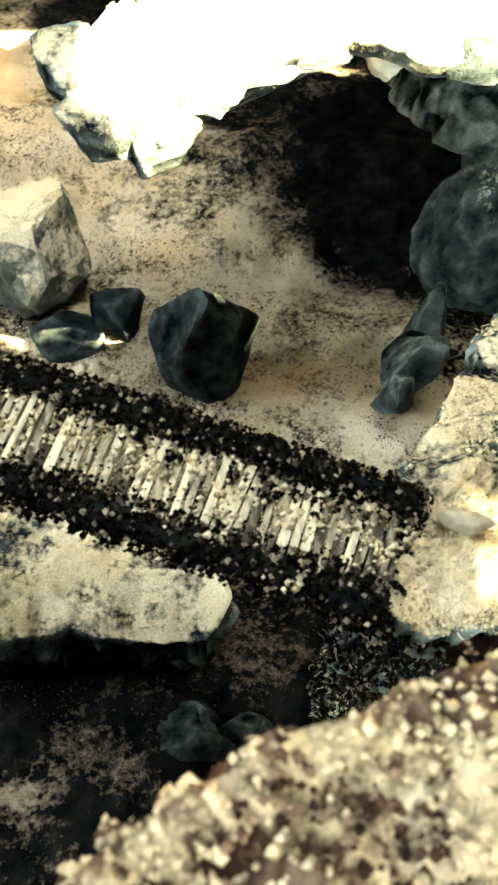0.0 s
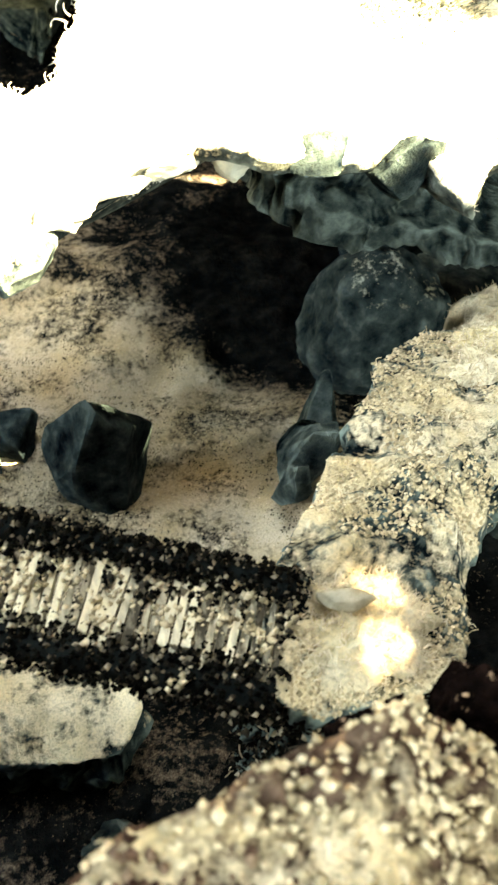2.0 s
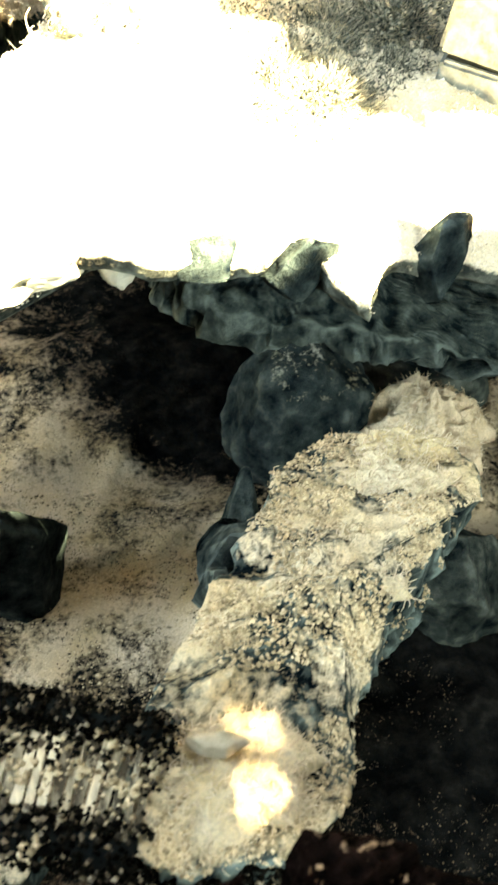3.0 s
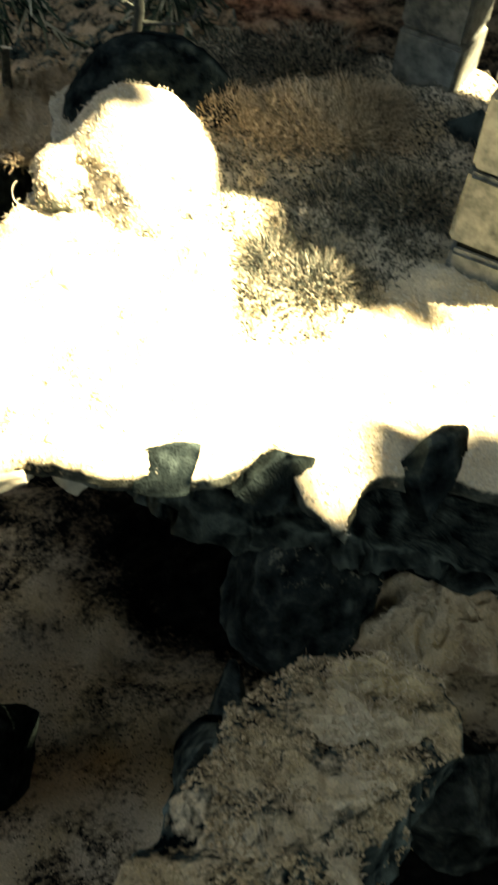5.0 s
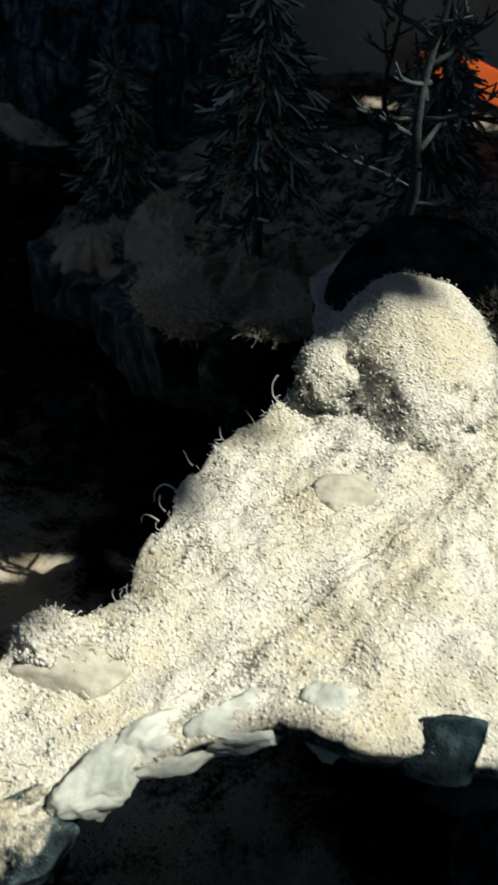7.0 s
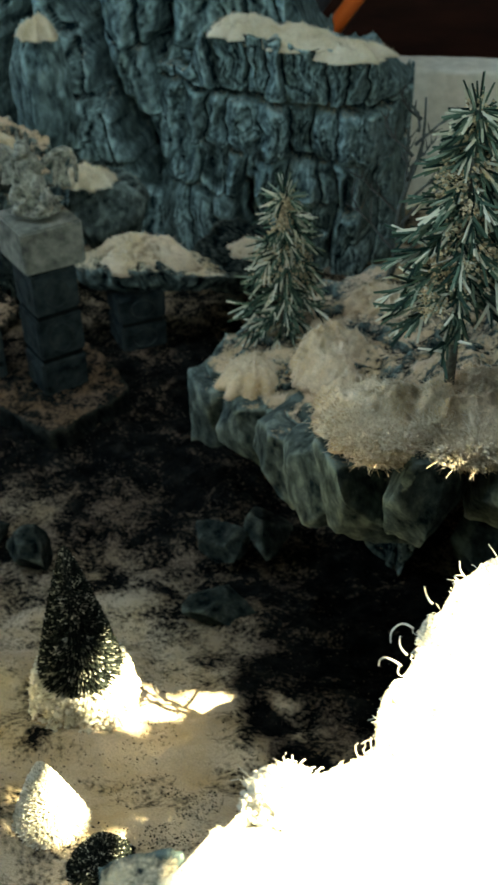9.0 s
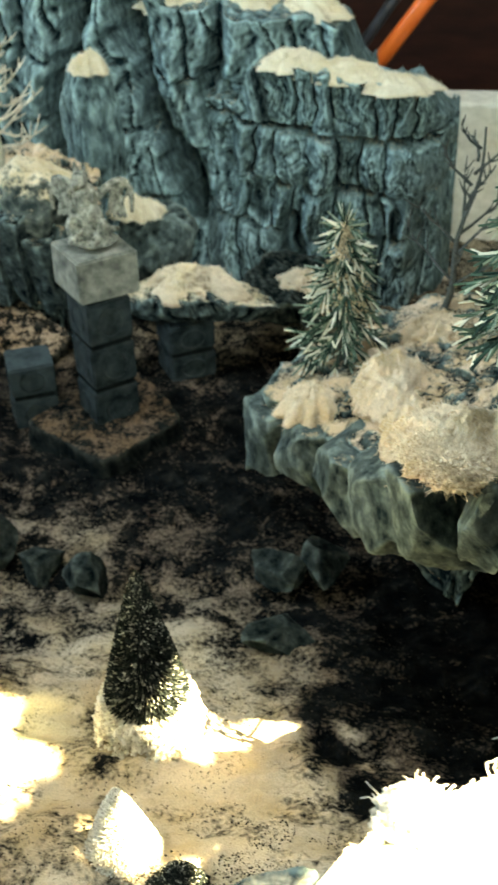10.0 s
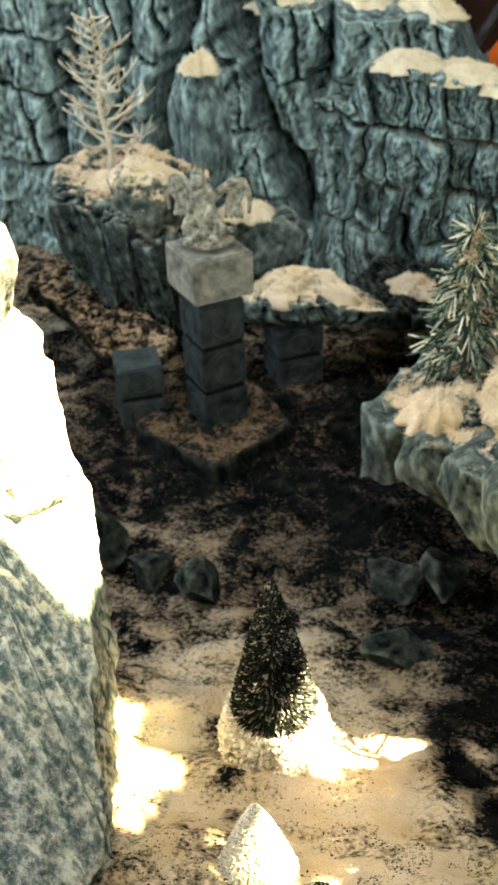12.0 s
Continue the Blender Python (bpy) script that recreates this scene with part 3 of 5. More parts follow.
def fir_tree(loc, height, radius, seed, label, snow=0.25, needle=0.012, whorls=13, tip=1.0, low=0.14):
    """A model fir: drooping boughs set with long soft needles."""
    rng = random.Random(seed)
    ob = base("model_fir", loc, label, "tree", "model firs")
    for w in range(whorls):
        t = w / (whorls - 1)
        z = height * (low + (0.94 - low) * t)
        reach = radius * (1 - t) ** 0.75 * 0.8 + 0.004
        for k in range(6 if t < 0.7 else 5):
            v, f = [], []
            a = 2 * math.pi * k / 7 + w * 1.3 + rng.uniform(-0.25, 0.25)
            d = Vector((math.cos(a), math.sin(a), 0))
            root = Vector((0, 0, z))
            end = root + d * reach * rng.uniform(0.7, 1.15) + Vector((0, 0, -0.45 * reach))
            tube(v, f, [root, root.lerp(end, 0.5) + Vector((0, 0, 0.001)), end], [0.0006, 0.0005, 0.0003], 4)
            for j in range(17):
                s = rng.uniform(0.15, 1.0)
                p = root.lerp(end, s)
                q = p + (d * rng.uniform(0.4, 1.0) + Vector((rng.uniform(-0.4, 0.4), rng.uniform(-0.4, 0.4), rng.uniform(-0.95, 0.15)))).normalized() * needle * rng.uniform(0.5, 1.0)
                bristle(v, f, p, q, 0.00075, rng)
            link_mesh("bough", v, f, MAT_NEEDLE, False, ob)
    v, f = [], []
    for j in range(18):
        p = Vector((0, 0, height * rng.uniform(0.86, 0.96)))
        bristle(v, f, p, p + Vector((rng.uniform(-0.5, 0.5), rng.uniform(-0.5, 0.5), 0.9)) * needle * tip, 0.0006, rng)
    link_mesh("tip_bough", v, f, MAT_NEEDLE, False, ob)
    tv, tf = [], []
    tube(tv, tf, [(0, 0, -0.006), (0, 0, height * 0.5), (0, 0, height * 0.95)], [0.0022, 0.0016, 0.0006])
    link_mesh("trunk", tv, tf, MAT_BARK, True, ob)
    gv, gf = [], []
    for _ in range(int(110 * snow)):
        t = rng.uniform(0.25, 1.0)
        a = rng.uniform(0, 6.28)
        r = radius * (1 - t) ** 0.8 * rng.uniform(0.4, 0.9)
        c = Vector((r * math.cos(a), r * math.sin(a), height * (0.2 + 0.75 * t)))
        for _ in range(24):
            fleck(gv, gf, c + Vector([rng.gauss(0, 0.0018) for _ in range(3)]), rng.uniform(0.0003, 0.0009), rng)
    if gv:
        tagged(link_mesh("snow_flock", gv, gf, MAT_TANGRAIN, True, ob, "snow tufts caught on the needles"), kind="stuff")
    return ob


def bare_tree(loc, height, seed, mat, label, reach=0.3, count=16, thick=0.0016, lean=(0.0, 0.0), upward=0.35, name="bare_tree"):
    rng = random.Random(seed)
    ob = base(name, loc, label, "tree", "bare trees")
    tv, tf = [], []
    pts = [Vector((lean[0] * z + 0.02 * height * math.sin(z * 90), lean[1] * z + 0.02 * height * math.cos(z * 70), z)) for z in [height * k / 9 for k in range(10)]]
    tube(tv, tf, [pts[0] - Vector((0, 0, 0.004))] + pts, [thick * 1.5] + [thick * (1 - 0.085 * k) for k in range(10)], 8)
    link_mesh("trunk", tv, tf, mat, True, ob)
    for b in range(count):
        v, f = [], []
        t = 0.16 + 0.8 * b / count
        p = pts[0].lerp(pts[-1], t)
        a = b * 2.4 + rng.uniform(-0.4, 0.4)
        ln = height * reach * (1.05 - 0.75 * t) * rng.uniform(0.7, 1.2)
        d = Vector((math.cos(a), math.sin(a), upward + rng.uniform(-0.15, 0.2))).normalized()
        path = [p]
        for k in range(4):
            path.append(path[-1] + d * ln / 4)
            d = (d + Vector((rng.uniform(-0.3, 0.3), rng.uniform(-0.3, 0.3), rng.uniform(-0.1, 0.3)))).normalized()
            if k >= 1:
                for _ in range(2):
                    e = (d + Vector((rng.uniform(-0.9, 0.9), rng.uniform(-0.9, 0.9), rng.uniform(-0.2, 0.5)))).normalized()
                    q = path[-1]
                    l2 = ln * rng.uniform(0.18, 0.4)
                    tube(v, f, [q, q + e * l2 * 0.5, q + e * l2 + Vector((0, 0, 0.1 * l2))], [thick * 0.28, thick * 0.22, thick * 0.1], 5)
        tube(v, f, path, [thick * 0.5, thick * 0.42, thick * 0.34, thick * 0.26, thick * 0.12], 5)
        link_mesh("branch", v, f, mat, True, ob)
    return ob


def clump(name, loc, radii, mat, label, seed, count=900, size=0.0010, category="moss", fibres=60, fibre_mat=None):
    """A tuft of lichen: many small curled flecks and fibres in an uneven heap."""
    rng = random.Random(seed)
    ob = base(name, loc, label, category, "moss clumps")
    v, f = [], []
    blobs = [(Vector((rng.uniform(-0.6, 0.6) * radii[0], rng.uniform(-0.6, 0.6) * radii[1], rng.uniform(0.0, 0.6) * radii[2])), rng.uniform(0.3, 0.6)) for _ in range(9)]
    for _ in range(count):
        c, s = rng.choice(blobs)
        d = Vector((rng.gauss(0, 1), rng.gauss(0, 1), rng.gauss(0.3, 1))).normalized()
        p = c + Vector((d.x * radii[0], d.y * radii[1], d.z * radii[2])) * s * rng.uniform(0.75, 1.05)
        fleck(v, f, p, size * rng.uniform(0.5, 1.4), rng)
    for _ in range(fibres * 6):
        c, s = rng.choice(blobs)
        d = Vector((rng.gauss(0, 1), rng.gauss(0, 1), rng.gauss(0.5, 1))).normalized()
        p = c + Vector((d.x * radii[0], d.y * radii[1], d.z * radii[2])) * s
        q = p + (d + Vector((rng.uniform(-0.9, 0.9), rng.uniform(-0.9, 0.9), rng.uniform(-0.2, 0.6)))) * size * rng.uniform(2.0, 6.0)
        bristle(v, f, p, q, size * 0.20, rng)
    link_mesh("flock", v, f, mat, False, ob)
    return tagged(ob, kind="stuff")


def surface_points(ob, count, rng, lean=0.35, where=None):
    """Random places and normals on the upward faces of a mesh."""
    me = ob.data
    pts, acc, total = [], [], 0.0
    for p in me.polygons:
        if p.normal.z > lean and (where is None or where(p.center)):
            total += p.area
            pts.append(p)
            acc.append(total)
    out = []
    acc = np.array(acc)
    for _ in range(count):
        p = pts[min(int(np.searchsorted(acc, rng.random() * total)), len(pts) - 1)]
        vs = [me.vertices[i].co for i in p.vertices]
        a, b = rng.random(), rng.random()
        q = vs[0].lerp(vs[1], a).lerp(vs[-1].lerp(vs[-2], a), b)
        out.append((q, p.normal))
    return out


def flock(ob, count, size, mat, seed, lean=0.35, where=None, fibres=0, name="snow_flock", label="loose crumbs of snow flock"):
    """Loose crumbs and short curled fibres lying on a thing, joined into one part."""
    rng = random.Random(seed)
    v, f = [], []
    for q, nrm in surface_points(ob, count, rng, lean, where):
        fleck(v, f, ob.location + q + nrm * size * 0.1, size * rng.uniform(0.4, 1.25), rng)
    for q, nrm in surface_points(ob, fibres, rng, lean, where) if fibres else []:
        d = (nrm + Vector([rng.uniform(-1, 1) for _ in range(3)])).normalized()
        path = [ob.location + q]
        for _ in range(4):
            path.append(path[-1] + d * size * rng.uniform(0.7, 1.5))
            d = (d + Vector([rng.uniform(-0.9, 0.9) for _ in range(3)])).normalized()
        tube(v, f, path, [size * 0.16] * 5, 4)
    part_ob = link_mesh(name, v, f, mat, True, None, label)
    part_ob.parent = ob
    part_ob.matrix_parent_inverse = ob.matrix_world.inverted() if ob.location.length == 0 else Matrix.Translation(-ob.location)
    return tagged(part_ob, kind="stuff")


def curl(verts, faces, p, d, ln, rng, r=0.00016):
    path = [Vector(p)]
    d = Vector(d).normalized()
    turn = Vector([rng.uniform(-1, 1) for _ in range(3)]).normalized()
    for k in range(9):
        path.append(path[-1] + d * ln / 9)
        d.rotate(Matrix.Rotation(rng.uniform(0.15, 0.5), 3, turn))
    tube(verts, faces, path, [r * (1 - 0.06 * k) for k in range(10)], 5)


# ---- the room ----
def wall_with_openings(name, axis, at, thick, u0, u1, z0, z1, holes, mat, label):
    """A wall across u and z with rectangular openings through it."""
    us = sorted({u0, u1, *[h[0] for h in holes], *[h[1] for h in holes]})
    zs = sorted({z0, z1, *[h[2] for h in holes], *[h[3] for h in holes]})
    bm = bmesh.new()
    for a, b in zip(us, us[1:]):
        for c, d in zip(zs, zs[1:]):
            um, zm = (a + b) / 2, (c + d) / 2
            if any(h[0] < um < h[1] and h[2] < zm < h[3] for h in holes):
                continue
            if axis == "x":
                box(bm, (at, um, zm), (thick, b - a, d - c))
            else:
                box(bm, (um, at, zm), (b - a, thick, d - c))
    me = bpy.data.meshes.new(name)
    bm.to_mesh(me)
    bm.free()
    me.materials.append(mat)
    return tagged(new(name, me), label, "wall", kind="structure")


def slab(name, c, s, mat, label, category):
    bm = bmesh.new()
    box(bm, c, s)
    me = bpy.data.meshes.new(name)
    bm.to_mesh(me)
    bm.free()
    me.materials.append(mat)
    return tagged(new(name, me), label, category, kind="structure")


X0, X1, Y0, Y1, ZF, ZC = -1.9, 0.95, -1.9, 1.7, -0.82, 2.45
slab("floor", (-0.475, -0.1, ZF - 0.05), (3.2, 3.9, 0.1), MAT_FLOOR, "dark wooden room floor under the table", "floor")


def ceiling_with_opening(a, b, c, d):
    """An unseen ceiling slab with one opening, added for the roof fill, from (a, c) to (b, d)."""
    bm = bmesh.new()
    x0, x1, y0, y1 = -1.95, 0.95, -2.0, 1.8
    for p, q, r, s in ((x0, a, y0, y1), (b, x1, y0, y1), (a, b, y0, c), (a, b, d, y1)):
        box(bm, ((p + q) / 2, (r + s) / 2, ZC + 0.05), (q - p, s - r, 0.1))
    me = bpy.data.meshes.new("ceiling")
    bm.to_mesh(me)
    bm.free()
    me.materials.append(MAT_ROOM)
    tagged(new("ceiling", me), "unseen plastered ceiling with an opening added for the roof fill", "ceiling", kind="structure")


ceiling_with_opening(-0.75, 0.25, -0.30, 0.50)
# made-up holes (y0, y1, z0, z1) that let sun reach only chosen patches
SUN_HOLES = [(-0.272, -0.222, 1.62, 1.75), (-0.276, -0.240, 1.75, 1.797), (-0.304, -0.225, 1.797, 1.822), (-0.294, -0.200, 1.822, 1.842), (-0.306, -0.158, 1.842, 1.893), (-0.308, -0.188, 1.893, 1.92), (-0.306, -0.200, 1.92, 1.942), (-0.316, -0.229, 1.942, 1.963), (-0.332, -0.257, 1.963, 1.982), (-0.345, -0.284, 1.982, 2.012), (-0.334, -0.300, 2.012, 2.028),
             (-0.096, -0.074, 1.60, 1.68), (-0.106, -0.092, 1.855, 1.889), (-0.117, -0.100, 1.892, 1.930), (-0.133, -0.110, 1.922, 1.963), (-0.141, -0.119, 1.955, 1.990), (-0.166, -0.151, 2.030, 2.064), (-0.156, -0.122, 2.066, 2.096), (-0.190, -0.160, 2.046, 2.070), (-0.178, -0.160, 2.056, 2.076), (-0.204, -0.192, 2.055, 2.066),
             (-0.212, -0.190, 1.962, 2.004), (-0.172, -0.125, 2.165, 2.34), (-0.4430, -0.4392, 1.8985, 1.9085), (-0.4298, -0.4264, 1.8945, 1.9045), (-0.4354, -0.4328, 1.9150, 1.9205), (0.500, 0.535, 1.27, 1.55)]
wall_with_openings("wall_east", "x", X1 + 0.002, 0.004, Y0, Y1, ZF, ZC, SUN_HOLES, MAT_ROOM, "unseen thin wall with holes cut to shape the sun patches")
# unseen south and west walls; their openings are added for the fill lamps
wall_with_openings("wall_south", "y", Y0 - 0.05, 0.1, X0, X1, ZF, ZC, [(0.1, 0.9, 0.75, 1.55)], MAT_ROOM, "unseen plain wall with a wide opening added for the south fill")
wall_with_openings("wall_west", "x", X0 - 0.05, 0.1, Y0, Y1, ZF, ZC, [(-0.45, 0.65, 0.65, 1.65)], MAT_ROOM, "unseen plain wall with an opening added for the west fill")
wall_with_openings("wall_north", "y", Y1 + 0.05, 0.1, X0, X1, ZF, ZC, [], MAT_WALL, "dark red-brown wooden panel wall in shade")

# ---- the ground of the model ----
GROUND_Y = [(-0.6, 0.12), (-0.3, 0.115), (-0.2, 0.100), (-0.1, 0.078), (-0.05, 0.062), (0.0, 0.050), (0.06, 0.045), (0.12, 0.020), (0.17, 0.002), (0.23, -0.020), (0.3, -0.033), (0.6, -0.036), (1.2, -0.036)]


def ground_z(x, y):
    z = GROUND_Y[-1][1]
    for (a, za), (b, zb) in zip(GROUND_Y, GROUND_Y[1:]):
        if y <= b:
            t = min(max((y - a) / (b - a), 0), 1)
            z = za + (zb - za) * t * t * (3 - 2 * t)
            break
    z += 0.0060 * fbm((x, y, 0.3), 22, 4) + 0.0022 * fbm((x, y, 2.3), 110, 4)
    return z


# drifts of snow flock, dark cracks, and wide negative spots that paint shade into the ground: x, y, radius, amount
DRIFTS_AND_SHADE = [(-0.206, 0.156, 0.026, 0.7), (-0.215, 0.090, 0.055, 0.62), (-0.300, 0.140, 0.050, 0.5), (-0.250, 0.170, 0.060, 0.4), (-0.270, 0.215, 0.040, 0.3), (-0.330, 0.340, 0.030, 0.3), (-0.060, -0.070, 0.050, 0.40), (-0.110, 0.000, 0.060, 0.18),
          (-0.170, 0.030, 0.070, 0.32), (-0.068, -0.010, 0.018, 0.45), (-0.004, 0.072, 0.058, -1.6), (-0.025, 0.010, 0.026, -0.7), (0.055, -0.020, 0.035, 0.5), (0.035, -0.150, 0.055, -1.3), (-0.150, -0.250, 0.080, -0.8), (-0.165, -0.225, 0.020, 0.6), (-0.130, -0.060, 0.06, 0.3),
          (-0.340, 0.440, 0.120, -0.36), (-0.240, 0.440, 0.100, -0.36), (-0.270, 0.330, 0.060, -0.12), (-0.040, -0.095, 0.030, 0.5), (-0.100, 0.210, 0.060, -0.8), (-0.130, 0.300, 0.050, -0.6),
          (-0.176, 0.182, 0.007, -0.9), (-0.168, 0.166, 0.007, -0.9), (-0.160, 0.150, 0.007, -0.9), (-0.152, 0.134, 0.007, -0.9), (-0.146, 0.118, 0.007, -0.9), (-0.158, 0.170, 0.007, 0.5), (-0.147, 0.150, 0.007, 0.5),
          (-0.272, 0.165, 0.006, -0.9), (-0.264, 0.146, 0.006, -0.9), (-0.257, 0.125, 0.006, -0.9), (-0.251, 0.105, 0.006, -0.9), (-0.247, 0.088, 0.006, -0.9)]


def build_ground():
    nx, ny = 330, 420
    xs = np.linspace(-0.85, 0.55, nx)
    ys = np.linspace(-0.55, 1.15, ny)
    verts = [(x, y, ground_z(x, y)) for y in ys for x in xs]
    faces = [(j * nx + i, j * nx + i + 1, (j + 1) * nx + i + 1, (j + 1) * nx + i) for j in range(ny - 1) for i in range(nx - 1)]
    edge = [i for i in range(nx)] + [j * nx + nx - 1 for j in range(1, ny)] + [(ny - 1) * nx + i for i in range(nx - 2, -1, -1)] + [j * nx for j in range(ny - 2, 0, -1)]
    k = len(verts)
    verts += [(verts[i][0], verts[i][1], -0.06) for i in edge]
    n = len(edge)
    faces += [(edge[(i + 1) % n], edge[i], k + i, k + (i + 1) % n) for i in range(n)]
    faces.append([k + i for i in range(n)][::-1])
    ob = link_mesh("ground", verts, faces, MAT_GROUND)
    # flock amount per vertex, lowered where shade under overhangs is painted in
    attr = ob.data.attributes.new("cover_shade", "FLOAT", "POINT")
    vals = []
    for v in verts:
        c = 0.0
        for x, y, r, amount in DRIFTS_AND_SHADE:
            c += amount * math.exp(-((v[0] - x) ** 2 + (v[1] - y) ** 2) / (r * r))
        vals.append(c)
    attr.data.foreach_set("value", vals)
    tagged(ob, "tan snow flock over dark ground of a model landscape", "ground", kind="structure")


build_ground()
GROUND = bpy.data.objects["ground"]
flock(GROUND, 7000, 0.00042, MAT_TANGRAIN, 221, 0.2, lambda p: -0.2 < p.x < -0.04 and -0.15 < p.y < 0.05 and (p.x + 0.01) ** 2 + (p.y - 0.06) ** 2 > 0.0075, fibres=900)
flock(GROUND, 14000, 0.0004, MAT_EARTHCRUMB, 222, 0.2, lambda p: -0.2 < p.x < 0.03 and -0.20 < p.y < 0.12 and fbm((p.x, p.y, 9), 40, 3) > 0.0 and (p.x + 0.01) ** 2 + (p.y - 0.06) ** 2 > 0.0060, fibres=2500, name="lichen", label="dark lichen crumbs")
flock(GROUND, 7000, 0.0005, MAT_EARTHCRUMB, 223, 0.2, lambda p: -0.45 < p.x < -0.1 and 0.05 < p.y < 0.55 and fbm((p.x, p.y, 9), 40, 3) > 0.05, fibres=3000, name="lichen", label="dark lichen crumbs")
table = base("table", (-0.15, 0.3, -0.06), "dark wooden table that carries the model landscape", "table")
bm = bmesh.new()
box(bm, (0, 0, -0.02), (1.6, 1.9, 0.04), bevel=0.004)
part("tabletop", bm, MAT_TABLE, table)
for sx in (-0.74, 0.74):
    for sy in (-0.88, 0.88):
        bm = bmesh.new()
        box(bm, (sx, sy, (ZF + 0.06 - 0.04) / 2), (0.06, 0.06, -0.04 - (ZF + 0.06)), bevel=0.004)
        part("leg", bm, MAT_TABLE, table)

# ---- the snow plateau and what stands on it ----
plateau = mesa("snow_plateau",
     [(-0.158, -0.064, 0.224), (-0.154, -0.078, 0.221), (-0.143, -0.087, 0.219), (-0.124, -0.077, 0.223), (-0.107, -0.071, 0.228), (-0.088, -0.066, 0.231), (-0.073, -0.071, 0.231),
      (-0.064, -0.070, 0.231), (-0.044, -0.073, 0.231), (-0.030, -0.066, 0.232), (-0.018, -0.086, 0.226), (-0.004, -0.071, 0.229), (0.020, -0.075, 0.226), (0.060, -0.075, 0.224),
      (0.095, -0.03, 0.225), (0.105, 0.05, 0.222), (0.07, 0.13, 0.215), (0.0, 0.145, 0.212), (-0.05, 0.142, 0.214), (-0.078, 0.110, 0.216), (-0.080, 0.06, 0.226),
      (-0.090, 0.026, 0.230), (-0.106, 0.010, 0.232), (-0.115, -0.012, 0.230), (-0.122, -0.034, 0.228), (-0.138, -0.044, 0.226)],
     [(0.0, -0.005), (-0.012, -0.011), (-0.090, -0.030)], MAT_PLATEAU, "rock plateau thick with sunlit cream snow flock", "rock plateau",
     n=420, top_rings=70, centre=(-0.035, 0.01, 0.238), rough=0.0026, side=0.002, jag=0.0025, seed=1.0, lump=70, drop=True)
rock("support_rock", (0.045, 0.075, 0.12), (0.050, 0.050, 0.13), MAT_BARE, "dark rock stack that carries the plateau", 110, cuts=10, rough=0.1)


def in_hollow(p):
    return p.x > -0.034 and p.y > -0.032 + max(0.0, p.x + 0.012) * 0.9


flock(plateau, 15000, 0.00042, MAT_GRAIN, 201, 0.45, lambda p: p.x < 0.06 and not in_hollow(p), fibres=5200)
flock(plateau, 3000, 0.00062, MAT_GRAIN, 207, 0.45, lambda p: p.x < 0.06 and not in_hollow(p) and fbm((p.x, p.y, 2), 30, 3) > 0.08, fibres=300)
flock(plateau, 9000, 0.0006, MAT_DARKCLUMP, 205, 0.3, in_hollow, fibres=7000, name="lichen", label="dark grey lichen crumbs in the hollow")
flock(plateau, 400, 0.0008, MAT_FROST, 206, -0.2, lambda p: p.z > 0.219 and p.x < -0.07 and abs((p.x + 0.118) * 0.91 - (p.y + 0.03) * 0.416) < 0.006, fibres=170, name="fibre_fringe", label="curled pale fibres along the plateau's edge")
rng = random.Random(31)
for x, y, ln in [(-0.1172, -0.0127, 0.010), (-0.1160, -0.0095, 0.006), (-0.1148, -0.0020, 0.011), (-0.1108, 0.0060, 0.008), (-0.1050, 0.0137, 0.007), (-0.1035, 0.0150, 0.006), (-0.0900, 0.0302, 0.012)]:
    v, f = [], []
    curl(v, f, (x + 0.0015, y, 0.2295), (-0.8, 0.35, 0.45), 0.75 * ln, rng, 0.00030)
    link_mesh("loose_fibre", v, f, MAT_FROST, True, plateau)
boulder = rock("snowy_boulder", (-0.055, 0.042, 0.230), (0.0235, 0.034, 0.0235), MAT_PLATEAU, "rounded boulder under snow flock on the plateau", 11, cuts=4, rough=0.05, sub=5, keep=0.87)
flock(boulder, 5000, 0.00042, MAT_GRAIN, 202, 0.15, fibres=700)
rock("round_dark_rock", (-0.047, 0.090, 0.222), (0.029, 0.022, 0.025), MAT_BARE, "round dark rock at the foot of the bare tree", 111, cuts=5, rough=0.05, sub=5, keep=0.8)
flock(rock("side_rock", (-0.075, 0.036, 0.233), (0.011, 0.013, 0.013), MAT_PLATEAU, "pale pitted rock against the snowy boulder", 118, cuts=6, rough=0.14, keep=0.75), 1500, 0.0004, MAT_GRAIN, 209, 0.0, fibres=60)
rock("flat_stone", (-0.073, -0.005, 0.2335), (0.010, 0.006, 0.0036), MAT_PALE, "small flat grey stone half sunk in the snow", 12, cuts=9, group="stones")
for loc, rad, seed, rz in [((-0.0560, -0.0660, 0.2285), (0.013, 0.0105, 0.011), 21, 0.2), ((-0.0305, -0.069, 0.2240), (0.018, 0.012, 0.019), 23, 0.2),
                           ((0.009, -0.069, 0.2240), (0.017, 0.013, 0.014), 24, 0.4), ((-0.045, -0.066, 0.2270), (0.007, 0.006, 0.007), 25, 0.5), ((0.040, -0.076, 0.215), (0.014, 0.011, 0.014), 26, 0.1)]:
    rock("rim_rock", loc, rad, MAT_BARE, "angular teal-grey rock chunk on the plateau's rim", seed, rz=rz, tilt=0.25, cuts=20, keep=0.40, rough=0.03, group="rim rocks")
